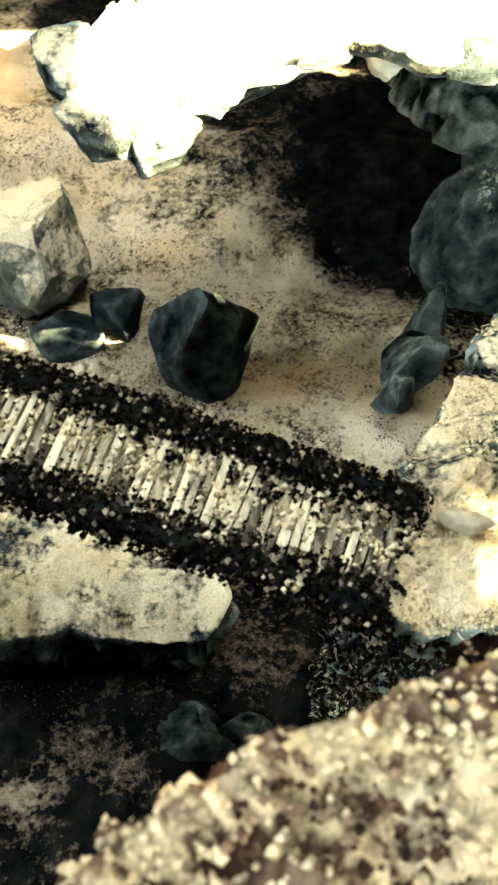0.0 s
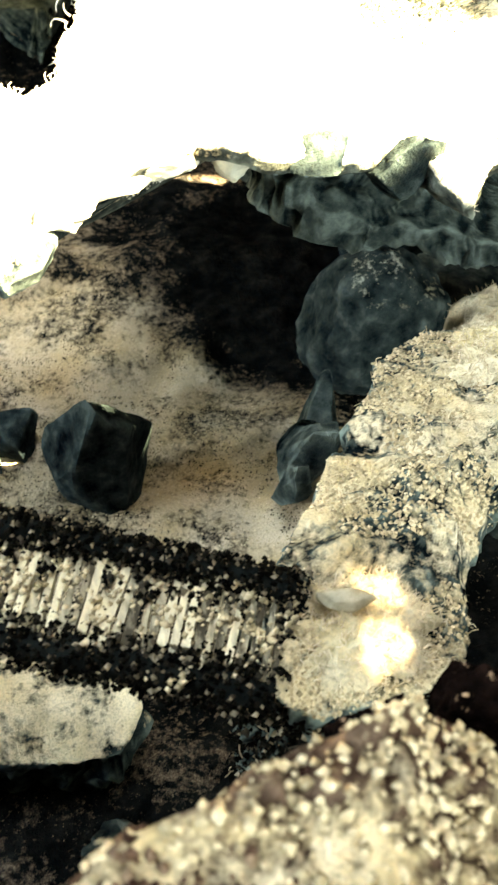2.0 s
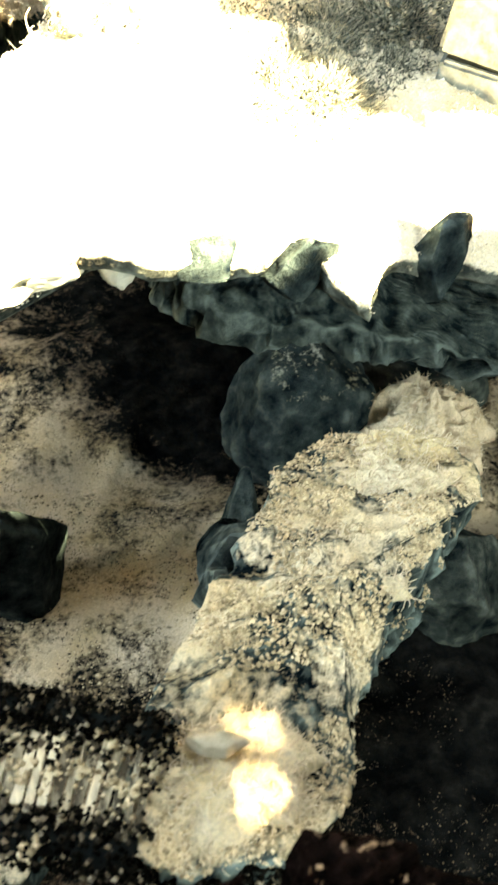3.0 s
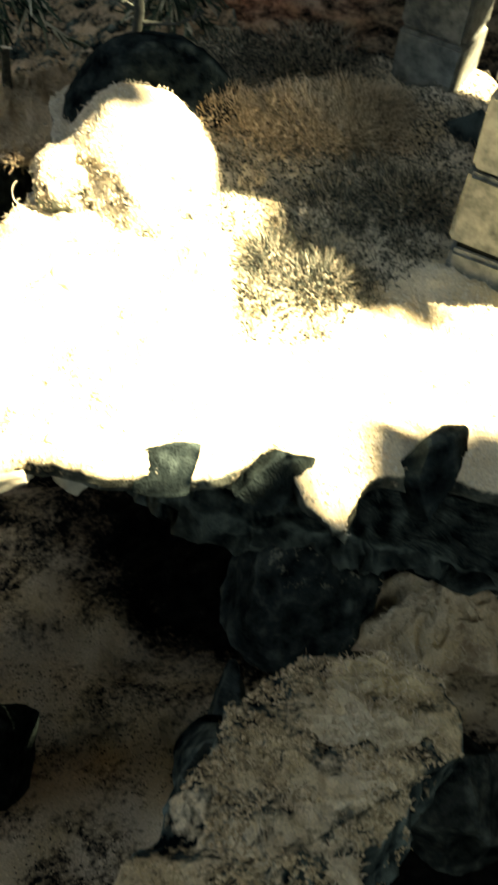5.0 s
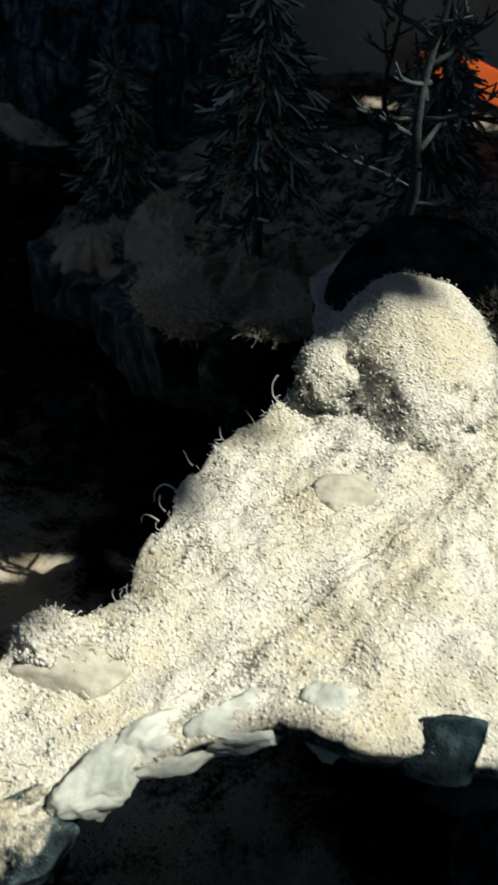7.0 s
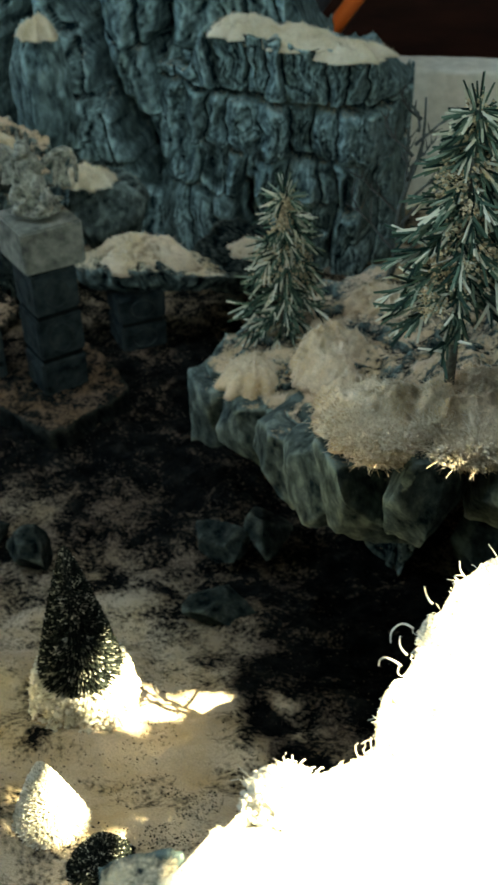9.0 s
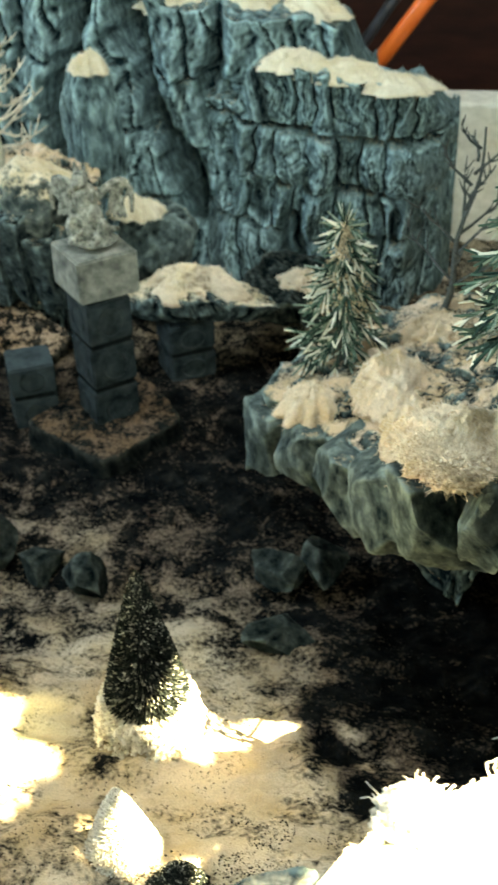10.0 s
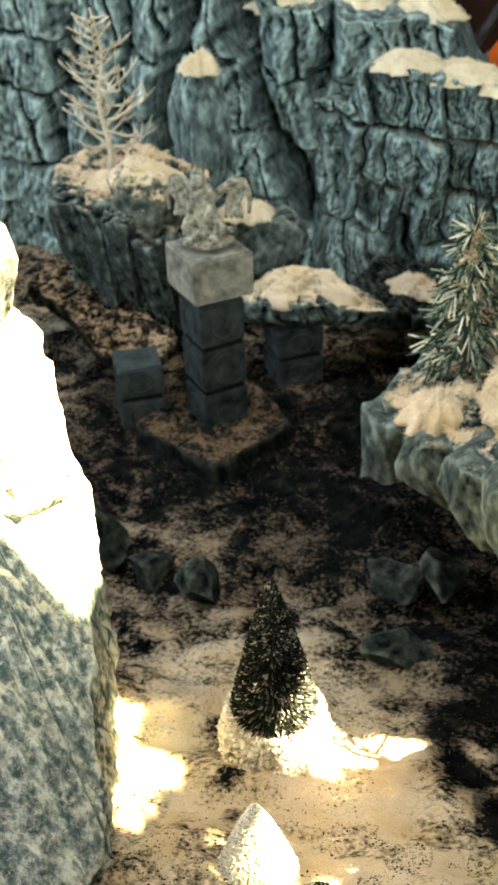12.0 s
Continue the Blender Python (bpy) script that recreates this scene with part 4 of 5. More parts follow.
for loc, rad, seed, rz in [((-0.0760, -0.0605, 0.2262), (0.0110, 0.0090, 0.0085), 35, 0.3), ((-0.0960, -0.0630, 0.2262), (0.0125, 0.0070, 0.0056), 36, 0.2), ((-0.1090, -0.0675, 0.2245), (0.0125, 0.0070, 0.0062), 38, 0.5), ((-0.1205, -0.0745, 0.2220), (0.0125, 0.0070, 0.0066), 37, 0.8)]:
    rock("rim_plate", loc, rad, MAT_SMOOTH, "smooth pale grey stone set in the plateau's rim", seed, rz=rz, cuts=12, keep=0.60, rough=0.09, sub=5, group="rim plates")
rock("rim_slab", (-0.131, -0.051, 0.2250), (0.013, 0.008, 0.0035), MAT_PALE, "smooth pale stone plate set in the snow", 28, cuts=8, rough=0.03)
flock(rock("snowy_stone", (-0.136, -0.046, 0.2265), (0.008, 0.007, 0.0055), MAT_PLATEAU, "small snow-covered stone at the plateau's corner", 29, cuts=4, rough=0.16), 500, 0.0007, MAT_GRAIN, 208, 0.0, fibres=60)
for k, (x, y, z, w, h, rz) in enumerate([(-0.157, -0.068, 0.216, 0.020, 0.014, -1.3), (-0.149, -0.084, 0.214, 0.018, 0.015, -0.7), (-0.134, -0.085, 0.215, 0.019, 0.014, 0.5)]):
    column_block(plateau, (x, y, z), (w, 0.014, h), MAT_RIDGE, 470 + k, rz, 0.1)

bare_tree((-0.052, 0.124, 0.216), 0.10, 31, MAT_TWIG, "leafless dark model tree behind the snowy boulder", reach=0.32, count=14, thick=0.0022, lean=(0.05, 0.05))
for loc, rad, seed, mat in [((-0.008, 0.070, 0.224), (0.030, 0.024, 0.016), 41, MAT_CLUMP), ((0.012, 0.022, 0.224), (0.034, 0.026, 0.016), 42, MAT_DARKCLUMP),
                            ((-0.012, -0.012, 0.228), (0.019, 0.020, 0.013), 43, MAT_DARKCLUMP), ((0.026, 0.075, 0.222), (0.028, 0.022, 0.016), 44, MAT_CLUMP), ((0.0, 0.120, 0.214), (0.04, 0.02, 0.016), 45, MAT_DARKCLUMP)]:
    clump("moss_clump", loc, rad, mat, "frosted grey-green lichen tuft on the plateau", seed, count=3600, size=0.0006, fibres=1000)

tower = base("stone_tower", (0.055, 0.004, 0.215), "narrow tower of stacked grey stone blocks", "tower", rz=-35)
rng = random.Random(5)
for k in range(4):
    bm = bmesh.new()
    box(bm, (rng.uniform(-0.0006, 0.0006), rng.uniform(-0.0006, 0.0006), 0.0125 + 0.0242 * k), (0.040, 0.040, 0.0226), bevel=0.0012, jitter=0.0006, rng=rng)
    part("block", bm, MAT_TOWER, tower)
    bm = bmesh.new()
    box(bm, (0, 0, 0.0004 + 0.0242 * k), (0.036, 0.036, 0.003))
    part("joint", bm, MAT_JOINT, tower, "dark recessed joint")

column = base("stone_column", (0.058, 0.122, 0.205), "square grey stone column behind the lichen", "column", rz=52)
for k in range(3):
    bm = bmesh.new()
    box(bm, (0, 0, 0.016 + 0.031 * k), (0.024, 0.024, 0.030), bevel=0.0012, jitter=0.0005, rng=rng)
    part("block", bm, MAT_TOWER, column)

# ---- the gorge ----
mesa("under_slab", [(-0.062, -0.028, 0.200), (-0.056, -0.046, 0.197), (-0.040, -0.057, 0.194), (-0.015, -0.061, 0.192), (0.012, -0.067, 0.189), (0.050, -0.076, 0.182), (0.080, -0.06, 0.18), (0.06, 0.0, 0.20), (-0.02, 0.01, 0.21), (-0.05, 0.0, 0.21)],
     [(0.002, 0.181), (-0.012, 0.175), (-0.05, 0.172)], MAT_SLAB, "grey rock slab jutting out below the plateau's rim", "rock", n=240, centre=(-0.005, -0.04, 0.203), rough=0.0024, side=0.006, jag=0.003, seed=2.0, freq=60, tall=1.2)
rock("gorge_boulder", (0.003, -0.016, 0.088), (0.030, 0.027, 0.037), MAT_TOPLIT, "rounded grey boulder on the gorge floor", 13, cuts=6, rough=0.06, keep=0.80, sub=5)
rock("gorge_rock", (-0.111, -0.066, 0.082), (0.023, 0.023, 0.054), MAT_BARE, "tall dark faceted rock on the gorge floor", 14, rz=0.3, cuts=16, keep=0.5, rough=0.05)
rock("gorge_rock", (-0.172, -0.012, 0.068), (0.030, 0.034, 0.034), MAT_FROSTED, "pale frosted rock on the gorge floor", 15, cuts=14, keep=0.55, group="gorge rocks")
rock("gorge_rock", (-0.143, -0.040, 0.066), (0.014, 0.014, 0.018), MAT_BARE, "dark broken rock on the gorge floor", 16, cuts=14, keep=0.5, rough=0.03, group="gorge rocks")
rock("gorge_rock", (-0.160, -0.048, 0.062), (0.020, 0.012, 0.012), MAT_BARE, "dark broken rock on the gorge floor", 17, cuts=14, keep=0.5, rough=0.03, group="gorge rocks")
for loc, rad, seed, tilt in [((-0.036, -0.078, 0.100), (0.014, 0.015, 0.042), 51, 0.2), ((-0.030, -0.062, 0.085), (0.013, 0.012, 0.026), 52, -0.3), ((-0.046, -0.092, 0.100), (0.010, 0.010, 0.026), 53, 0.1)]:
    rock("rock_wedge", loc, [1.25 * r for r in rad], MAT_SLAB, "sharp teal-grey rock wedge beside the snowy ridge", seed, tilt=tilt, cuts=15, keep=0.30, rough=0.03, group="rock wedges")
rock("gorge_rock", (0.055, 0.0, 0.075), (0.035, 0.03, 0.03), MAT_SHADEROCK, "low grey rock on the gorge floor", 18, cuts=8, group="gorge rocks")
rock("gorge_rock", (0.037, -0.095, 0.085), (0.026, 0.030, 0.036), MAT_SHADEROCK, "tall grey rock in the shade beside the snowy ridge", 19, cuts=12, keep=0.55, group="gorge rocks")

mesa("snow_ridge",
     [(-0.022, -0.094, 0.184), (0.006, -0.101, 0.188), (0.010, -0.122, 0.198), (-0.010, -0.145, 0.205), (-0.028, -0.160, 0.210), (-0.044, -0.185, 0.217), (-0.055, -0.207, 0.222),
      (-0.075, -0.217, 0.226), (-0.098, -0.212, 0.229), (-0.094, -0.192, 0.230), (-0.076, -0.166, 0.222), (-0.056, -0.134, 0.205), (-0.037, -0.106, 0.190)],
     [(-0.003, 0.178), (-0.014, 0.140), (-0.022, 0.045)], MAT_RIDGE, "steep rock ridge capped with cream snow flock", "rock ridge",
     n=300, top_rings=50, centre=(-0.043, -0.158, 0.218), dome=0.002, rough=0.0022, side=0.006, jag=0.003, seed=3.0)

for loc, rad, seed in [((-0.004, -0.108, 0.191), (0.014, 0.010, 0.005), 301), ((-0.014, -0.126, 0.200), (0.016, 0.012, 0.005), 302), ((-0.038, -0.152, 0.211), (0.014, 0.010, 0.004), 303), ((-0.076, -0.200, 0.226), (0.018, 0.013, 0.005), 304)]:
    drift(loc, rad, seed, "soft cream snow heaped on the ridge", MAT_SOFT)
mesa("snow_ledge", [(-0.235, -0.120, 0.130), (-0.174, -0.138, 0.132), (-0.133, -0.154, 0.133), (-0.113, -0.172, 0.131), (-0.117, -0.184, 0.128), (-0.137, -0.188, 0.128), (-0.158, -0.184, 0.128), (-0.2, -0.187, 0.128), (-0.24, -0.16, 0.13)],
     [(0.002, 0.118), (-0.003, 0.070)], MAT_LEDGETOP, "flat snow-topped rock ledge under the bridge", "rock", n=200, rough=0.0012, side=0.006, jag=0.003, seed=4.0)
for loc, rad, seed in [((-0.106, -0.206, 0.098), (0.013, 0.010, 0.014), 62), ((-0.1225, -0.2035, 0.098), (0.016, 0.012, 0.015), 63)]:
    rock("gorge_rock", loc, rad, MAT_SHADEROCK, "snow-dusted rock in the shade under the bridge", seed, cuts=14, keep=0.5, group="gorge rocks")

mesa("near_bank",
     [(-0.200, -0.300, 0.300), (-0.158, -0.268, 0.300), (-0.138, -0.255, 0.300), (-0.122, -0.248, 0.300), (-0.104, -0.242, 0.299), (-0.093, -0.239, 0.296), (-0.082, -0.242, 0.290), (-0.073, -0.256, 0.286), (-0.070, -0.31, 0.28), (-0.08, -0.42, 0.28), (-0.20, -0.42, 0.29)],
     [(0.002, 0.285), (-0.004, 0.24), (-0.02, 0.09)], MAT_BANK, "near rock bank crusted with cream snow flock", "rock bank", n=300, top_rings=40, centre=(-0.11, -0.32, 0.303), rough=0.0035, side=0.006, jag=0.004, seed=5.0, lump=130)


# black crumbs cover the ridge's wall to darken it like deep shade
flock(bpy.data.objects["snow_ridge"], 6500, 0.0010, MAT_MOSS, 233, -1.0, lambda p: p.y < -0.190 and 0.10 < p.z < 0.219, fibres=900, name="moss", label="black moss crumbs standing in for shade under the bridge's end")
flock(bpy.data.objects["snow_ridge"], 7000, 0.00062, MAT_TANGRAIN, 203, 0.5, lambda p: fbm((p.x, p.y, 4), 45, 3) > -0.1, fibres=700)
flock(bpy.data.objects["near_bank"], 5200, 0.0010, MAT_TANGRAIN, 231, 0.2, lambda p: p.y > -0.34 and fbm((p.x, p.y, 6), 30, 3) > -0.06)
flock(bpy.data.objects["near_bank"], 4200, 0.0010, MAT_REDCRUMB, 232, 0.1, lambda p: p.y > -0.34 and fbm((p.x, p.y, 6), 30, 3) < -0.02, name="red_crumb", label="dark red-brown crumbs")
flock(bpy.data.objects["near_bank"], 4000, 0.0006, MAT_TANGRAIN, 204, 0.3, lambda p: fbm((p.x, p.y, 6), 60, 3) > -0.15, fibres=300)
for loc, rad, seed in [((-0.066, -0.229, 0.258), (0.013, 0.009, 0.020), 211), ((-0.056, -0.236, 0.252), (0.016, 0.012, 0.022), 212), ((-0.066, -0.248, 0.262), (0.014, 0.012, 0.020), 213), ((-0.040, -0.244, 0.235), (0.018, 0.014, 0.030), 214), ((-0.088, -0.232, 0.262), (0.010, 0.007, 0.018), 215)]:
    rock("red_rock", loc, rad, MAT_REDROCK, "dark red-brown broken rock at the near bank's edge", seed, cuts=18, keep=0.42, rough=0.10, sub=5, group="red rocks")


def build_bridge():
    rng = random.Random(7)
    ob = base("plank_bridge", (-0.134, -0.184, 0.226), "narrow wooden plank bridge with dark mossy side beams", "bridge")
    a, b = Vector((-0.262, -0.136, 0.214)), Vector((-0.092, -0.202, 0.2315))
    d = (b - a).normalized()
    w = Vector((-d.y, d.x, 0)).normalized()
    ln = (b - a).length
    n = 84
    o = Vector((-0.134, -0.184, 0.226))
    sag = lambda t: Vector((0, 0, 0.004 * math.sin(math.pi * t)))
    for k in range(n):
        t = (k + 0.5) / n
        c = a.lerp(b, t) + sag(t) - o + Vector((0, 0, rng.uniform(-0.0011, 0.0008)))
        bm = bmesh.new()
        box(bm, (0, 0, 0), (ln / n * rng.uniform(0.50, 0.86), 0.019 * rng.uniform(0.66, 1.12), 0.0022), bevel=0.0002, jitter=0.0003, rng=rng)
        rot = Matrix.Rotation(math.atan2(d.y, d.x) + rng.uniform(-0.05, 0.05), 4, "Z")
        bm.transform(Matrix.Translation(c) @ rot @ Matrix.Rotation(rng.uniform(-0.08, 0.08), 4, "Y"))
        part("plank", bm, MAT_PLANK, ob)
    for side, z, r, lab in ((1, 0.0016, 0.0032, "far side beam"), (-1, -0.0022, 0.0046, "near side beam")):
        v, f = [], []
        path = [a.lerp(b, k / 60) + sag(k / 60) + w * side * (0.0108 + 0.0012 * fbm((k * 0.3, side, 0), 1.0)) + Vector((0, 0, z)) - o for k in range(61)]
        tube(v, f, path, [r * (0.75 + 0.35 * fbm((k * 0.5, side * 3, 1), 1.0)) for k in range(61)], 10)
        beam = link_mesh("side_beam", v, f, MAT_JOINT, True, ob)
        v, f = [], []
        for _ in range(6500):
            p = rng.choice(path)
            q = p + d * rng.uniform(-0.0022, 0.0022)
            ang = rng.uniform(0, 6.28)
            rad = r * rng.uniform(0.8, 1.25)
            q = q + w * math.cos(ang) * rad + Vector((0, 0, math.sin(ang) * rad))
            fleck(v, f, q, rng.uniform(0.0002, 0.0009), rng)
        tagged(link_mesh("moss", v, f, MAT_MOSS, False, beam, "black mossy crumbs on the beam"), kind="stuff")
    v, f = [], []
    for _ in range(1100):
        t = rng.random()
        c = a.lerp(b, t) + sag(t) + w * rng.gauss(0.002, 0.006) - o + Vector((0, 0, 0.0014))
        fleck(v, f, c, rng.uniform(0.0003, 0.0008), rng)
    for _ in range(48):
        t = min(1.0, max(0.0, rng.gauss(0.84, 0.17)))
        c = a.lerp(b, t) + sag(t) + w * rng.gauss(0.001, 0.0055) - o + Vector((0, 0, 0.0016))
        for _ in range(7):
            fleck(v, f, c + Vector([rng.gauss(0, 0.0008) for _ in range(3)]), rng.uniform(0.0003, 0.0010), rng)
    tagged(link_mesh("snow_flock", v, f, MAT_TANGRAIN, True, ob, "cream snow crumbs on the planks"), kind="stuff")
    v, f = [], []
    for _ in range(1600):
        t = rng.random()
        c = a.lerp(b, t) + sag(t) + w * rng.choice((-1, 1)) * (0.0095 - abs(rng.gauss(0, 0.0035))) - o + Vector((0, 0, 0.0012))
        fleck(v, f, c, rng.uniform(0.0002, 0.0007), rng)
    for _ in range(36):
        t = min(1.0, max(0.0, rng.gauss(0.85, 0.22)))
        c = a.lerp(b, t) + sag(t) + w * (0.0085 - abs(rng.gauss(0, 0.0045))) - o + Vector((0, 0, 0.0016))
        for _ in range(9):
            fleck(v, f, c + Vector([rng.gauss(0, 0.0008) for _ in range(3)]), rng.uniform(0.0003, 0.0011), rng)
    tagged(link_mesh("moss", v, f, MAT_MOSS, False, ob, "black mossy crumbs on the planks"), kind="stuff")


build_bridge()
rock("bridge_end_stone", (-0.0782, -0.1958, 0.2325), (0.0064, 0.0026, 0.0018), MAT_PALE, "flat pale stone at the end of the bridge", 33, rz=-0.25, cuts=9, rough=0.03, group="stones")

drift((0.046, -0.034, 0.098), (0.026, 0.022, 0.018), 331, "soft cream cotton snow on the gorge rocks")

# ---- the rock shelf with the firs ----
shelf = mesa("fir_shelf",
     [(-0.226, 0.382, 0.052), (-0.208, 0.350, 0.056), (-0.184, 0.316, 0.066), (-0.158, 0.268, 0.090), (-0.135, 0.212, 0.123), (-0.117, 0.175, 0.148), (-0.090, 0.168, 0.158), (-0.05, 0.178, 0.163), (-0.005, 0.19, 0.165),
      (0.010, 0.26, 0.155), (-0.005, 0.36, 0.13), (-0.05, 0.43, 0.10), (-0.12, 0.45, 0.085), (-0.19, 0.43, 0.065)],
     [(-0.006, -0.012), (-0.018, -0.030), (-0.070, -0.040), (-0.14, -0.10)], MAT_LEDGE, "overhanging rock shelf of upright blocks dusted with tan snow", "rock shelf", n=320, top_rings=50, centre=(-0.09, 0.30, 0.115), rough=0.004, side=0.006, jag=0.004, seed=6.0, freq=34, drop=True, tall=0.35)
FRONT = [(-0.228, 0.384, 0.050), (-0.208, 0.348, 0.055), (-0.184, 0.313, 0.066), (-0.160, 0.265, 0.089), (-0.138, 0.210, 0.121), (-0.120, 0.172, 0.147), (-0.090, 0.166, 0.157), (-0.055, 0.176, 0.160), (-0.020, 0.188, 0.160)]
rng = random.Random(61)
for i, (a, b) in enumerate(zip(FRONT, FRONT[1:])):
    a, b = Vector(a), Vector(b)
    c = a.lerp(b, 0.5)
    wide = (b - a).length * rng.uniform(0.84, 0.92)
    tall = 0.040 + 0.016 * rng.random()
    column_block(shelf, (c.x + 0.001, c.y, c.z - tall * 0.44), (wide, 0.030, tall), MAT_BLOCK, 400 + 7 * i, math.atan2(b.y - a.y, b.x - a.x) + rng.uniform(-0.25, 0.25), 0.05)
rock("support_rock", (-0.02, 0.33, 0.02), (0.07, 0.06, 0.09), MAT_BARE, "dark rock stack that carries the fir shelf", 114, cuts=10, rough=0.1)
fir_tree((-0.180, 0.383, 0.068), 0.092, 0.026, 71, "small green model fir with frosted needle tips", 0.8, needle=0.0135, whorls=11)
fir_tree((-0.098, 0.190, 0.160), 0.120, 0.028, 72, "tall model fir with snow-dusted needles", 1.0, needle=0.0115, low=0.38)
fir_tree((-0.022, 0.270, 0.150), 0.090, 0.026, 73, "dark model fir at the back of the shelf", 0.2, needle=0.011)
for loc, rad, seed in [((-0.190, 0.345, 0.066), (0.020, 0.020, 0.010), 311), ((-0.150, 0.330, 0.090), (0.024, 0.030, 0.014), 312), ((-0.135, 0.250, 0.112), (0.018, 0.034, 0.012), 313), ((-0.120, 0.190, 0.150), (0.026, 0.022, 0.012), 314),
                       ((-0.085, 0.190, 0.158), (0.030, 0.022, 0.012), 315), ((-0.120, 0.385, 0.090), (0.024, 0.020, 0.012), 316)]:
    drift(loc, rad, seed, "soft tan cotton snow heaped on the rock shelf")
clump("snow_bush", (-0.118, 0.166, 0.150), (0.024, 0.014, 0.012), MAT_FUZZ, "bushy tuft of frosted lichen on the shelf's edge", 74, count=6000, size=0.0007, fibres=260)
clump("snow_bush", (-0.090, 0.164, 0.156), (0.022, 0.012, 0.010), MAT_FUZZ, "bushy tuft of frosted lichen on the shelf's edge", 75, count=5000, size=0.0007, fibres=220)
bare_tree((-0.125, 0.420, 0.082), 0.115, 77, MAT_TWIG, "dark leafless model tree on the shelf", reach=0.4, count=13, thick=0.0022, lean=(0.15, 0.0), upward=0.8)
bare_tree((-0.038, 0.340, 0.120), 0.11, 78, MAT_TWIG, "dark leafless model tree on the shelf", reach=0.3, count=12, thick=0.002)

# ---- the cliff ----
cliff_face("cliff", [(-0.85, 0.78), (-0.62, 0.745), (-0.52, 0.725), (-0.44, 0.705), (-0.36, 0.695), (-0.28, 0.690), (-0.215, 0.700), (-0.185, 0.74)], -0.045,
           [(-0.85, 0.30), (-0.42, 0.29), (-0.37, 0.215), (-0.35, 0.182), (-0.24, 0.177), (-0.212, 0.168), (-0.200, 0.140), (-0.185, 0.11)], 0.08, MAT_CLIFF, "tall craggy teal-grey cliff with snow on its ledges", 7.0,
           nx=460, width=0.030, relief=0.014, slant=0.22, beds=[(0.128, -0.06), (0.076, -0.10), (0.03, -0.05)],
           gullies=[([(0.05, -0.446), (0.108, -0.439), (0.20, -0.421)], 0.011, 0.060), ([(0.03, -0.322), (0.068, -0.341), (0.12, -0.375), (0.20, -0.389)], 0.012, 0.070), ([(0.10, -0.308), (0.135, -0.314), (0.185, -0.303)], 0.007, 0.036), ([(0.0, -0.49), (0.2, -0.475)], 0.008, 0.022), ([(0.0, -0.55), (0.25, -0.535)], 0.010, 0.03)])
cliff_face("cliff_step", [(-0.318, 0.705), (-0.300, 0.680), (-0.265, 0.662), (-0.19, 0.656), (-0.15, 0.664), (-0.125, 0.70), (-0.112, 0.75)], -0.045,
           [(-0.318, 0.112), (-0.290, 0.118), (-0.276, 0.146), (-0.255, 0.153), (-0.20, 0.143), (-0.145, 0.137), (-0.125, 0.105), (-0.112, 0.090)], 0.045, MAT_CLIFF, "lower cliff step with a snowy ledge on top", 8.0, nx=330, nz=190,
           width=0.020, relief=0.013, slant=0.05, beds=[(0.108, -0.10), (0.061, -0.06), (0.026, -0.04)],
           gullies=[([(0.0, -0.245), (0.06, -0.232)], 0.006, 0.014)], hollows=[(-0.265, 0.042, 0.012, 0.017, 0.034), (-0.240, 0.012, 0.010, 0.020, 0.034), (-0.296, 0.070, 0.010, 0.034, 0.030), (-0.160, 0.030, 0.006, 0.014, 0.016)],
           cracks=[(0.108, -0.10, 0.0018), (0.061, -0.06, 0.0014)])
rock("buttress_rock", (-0.404, 0.688, 0.098), (0.027, 0.022, 0.062), MAT_CLIFF, "rounded rock buttress with a cap of snow", 81, cuts=9, sub=5, rough=0.12, category="cliff")

# ---- the pillar with its statue ----
def carved_pillar(name, loc, side, height, rz, label, courses, cap=True):
    ob = base(name, loc, label, "pillar", rz=rz)
    h = height / courses
    rng = random.Random(courses)
    for k in range(courses):
        top = cap and k == courses - 1
        s = side * (1.30 if top else 1.0 + 0.01 * rng.uniform(-1, 1))
        bm = bmesh.new()
        box(bm, (0, 0, h * (k + 0.5)), (s, s, h - 0.0034), bevel=0.0012, jitter=0.0005, rng=rng)
        c = part("course" if not top else "capital", bm, MAT_LITCAPITAL if top else MAT_SHADESTONE, ob)
        if not top:
            for f in range(4):
                v, fc = [], []
                ang = f * math.pi / 2
                ctr = Matrix.Rotation(ang, 3, "Z") @ Vector((0, -s / 2, h * (k + 0.5)))
                ring = [ctr + Matrix.Rotation(ang, 3, "Z") @ Vector((0.27 * s * math.cos(q), 0, 0.30 * h * math.sin(q))) for q in [2 * math.pi * j / 20 for j in range(21)]]
                tube(v, fc, ring, [0.0009] * 21, 5)
                link_mesh("carving", v, fc, MAT_SHADESTONE, True, c)
        if k == courses - 1:
            continue
        bm = bmesh.new()
        box(bm, (0, 0, h * (k + 1)), (side * 0.90, side * 0.90, 0.0045))
        part("joint", bm, MAT_JOINT, ob)
    return ob


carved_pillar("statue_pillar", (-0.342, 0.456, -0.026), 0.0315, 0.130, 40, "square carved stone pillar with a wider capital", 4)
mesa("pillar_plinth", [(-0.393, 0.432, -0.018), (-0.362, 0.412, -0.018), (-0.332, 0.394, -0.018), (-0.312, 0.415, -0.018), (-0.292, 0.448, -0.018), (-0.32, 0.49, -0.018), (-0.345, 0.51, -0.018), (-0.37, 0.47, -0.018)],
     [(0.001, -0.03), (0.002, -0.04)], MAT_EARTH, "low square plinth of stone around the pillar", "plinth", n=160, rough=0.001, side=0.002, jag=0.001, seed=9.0)


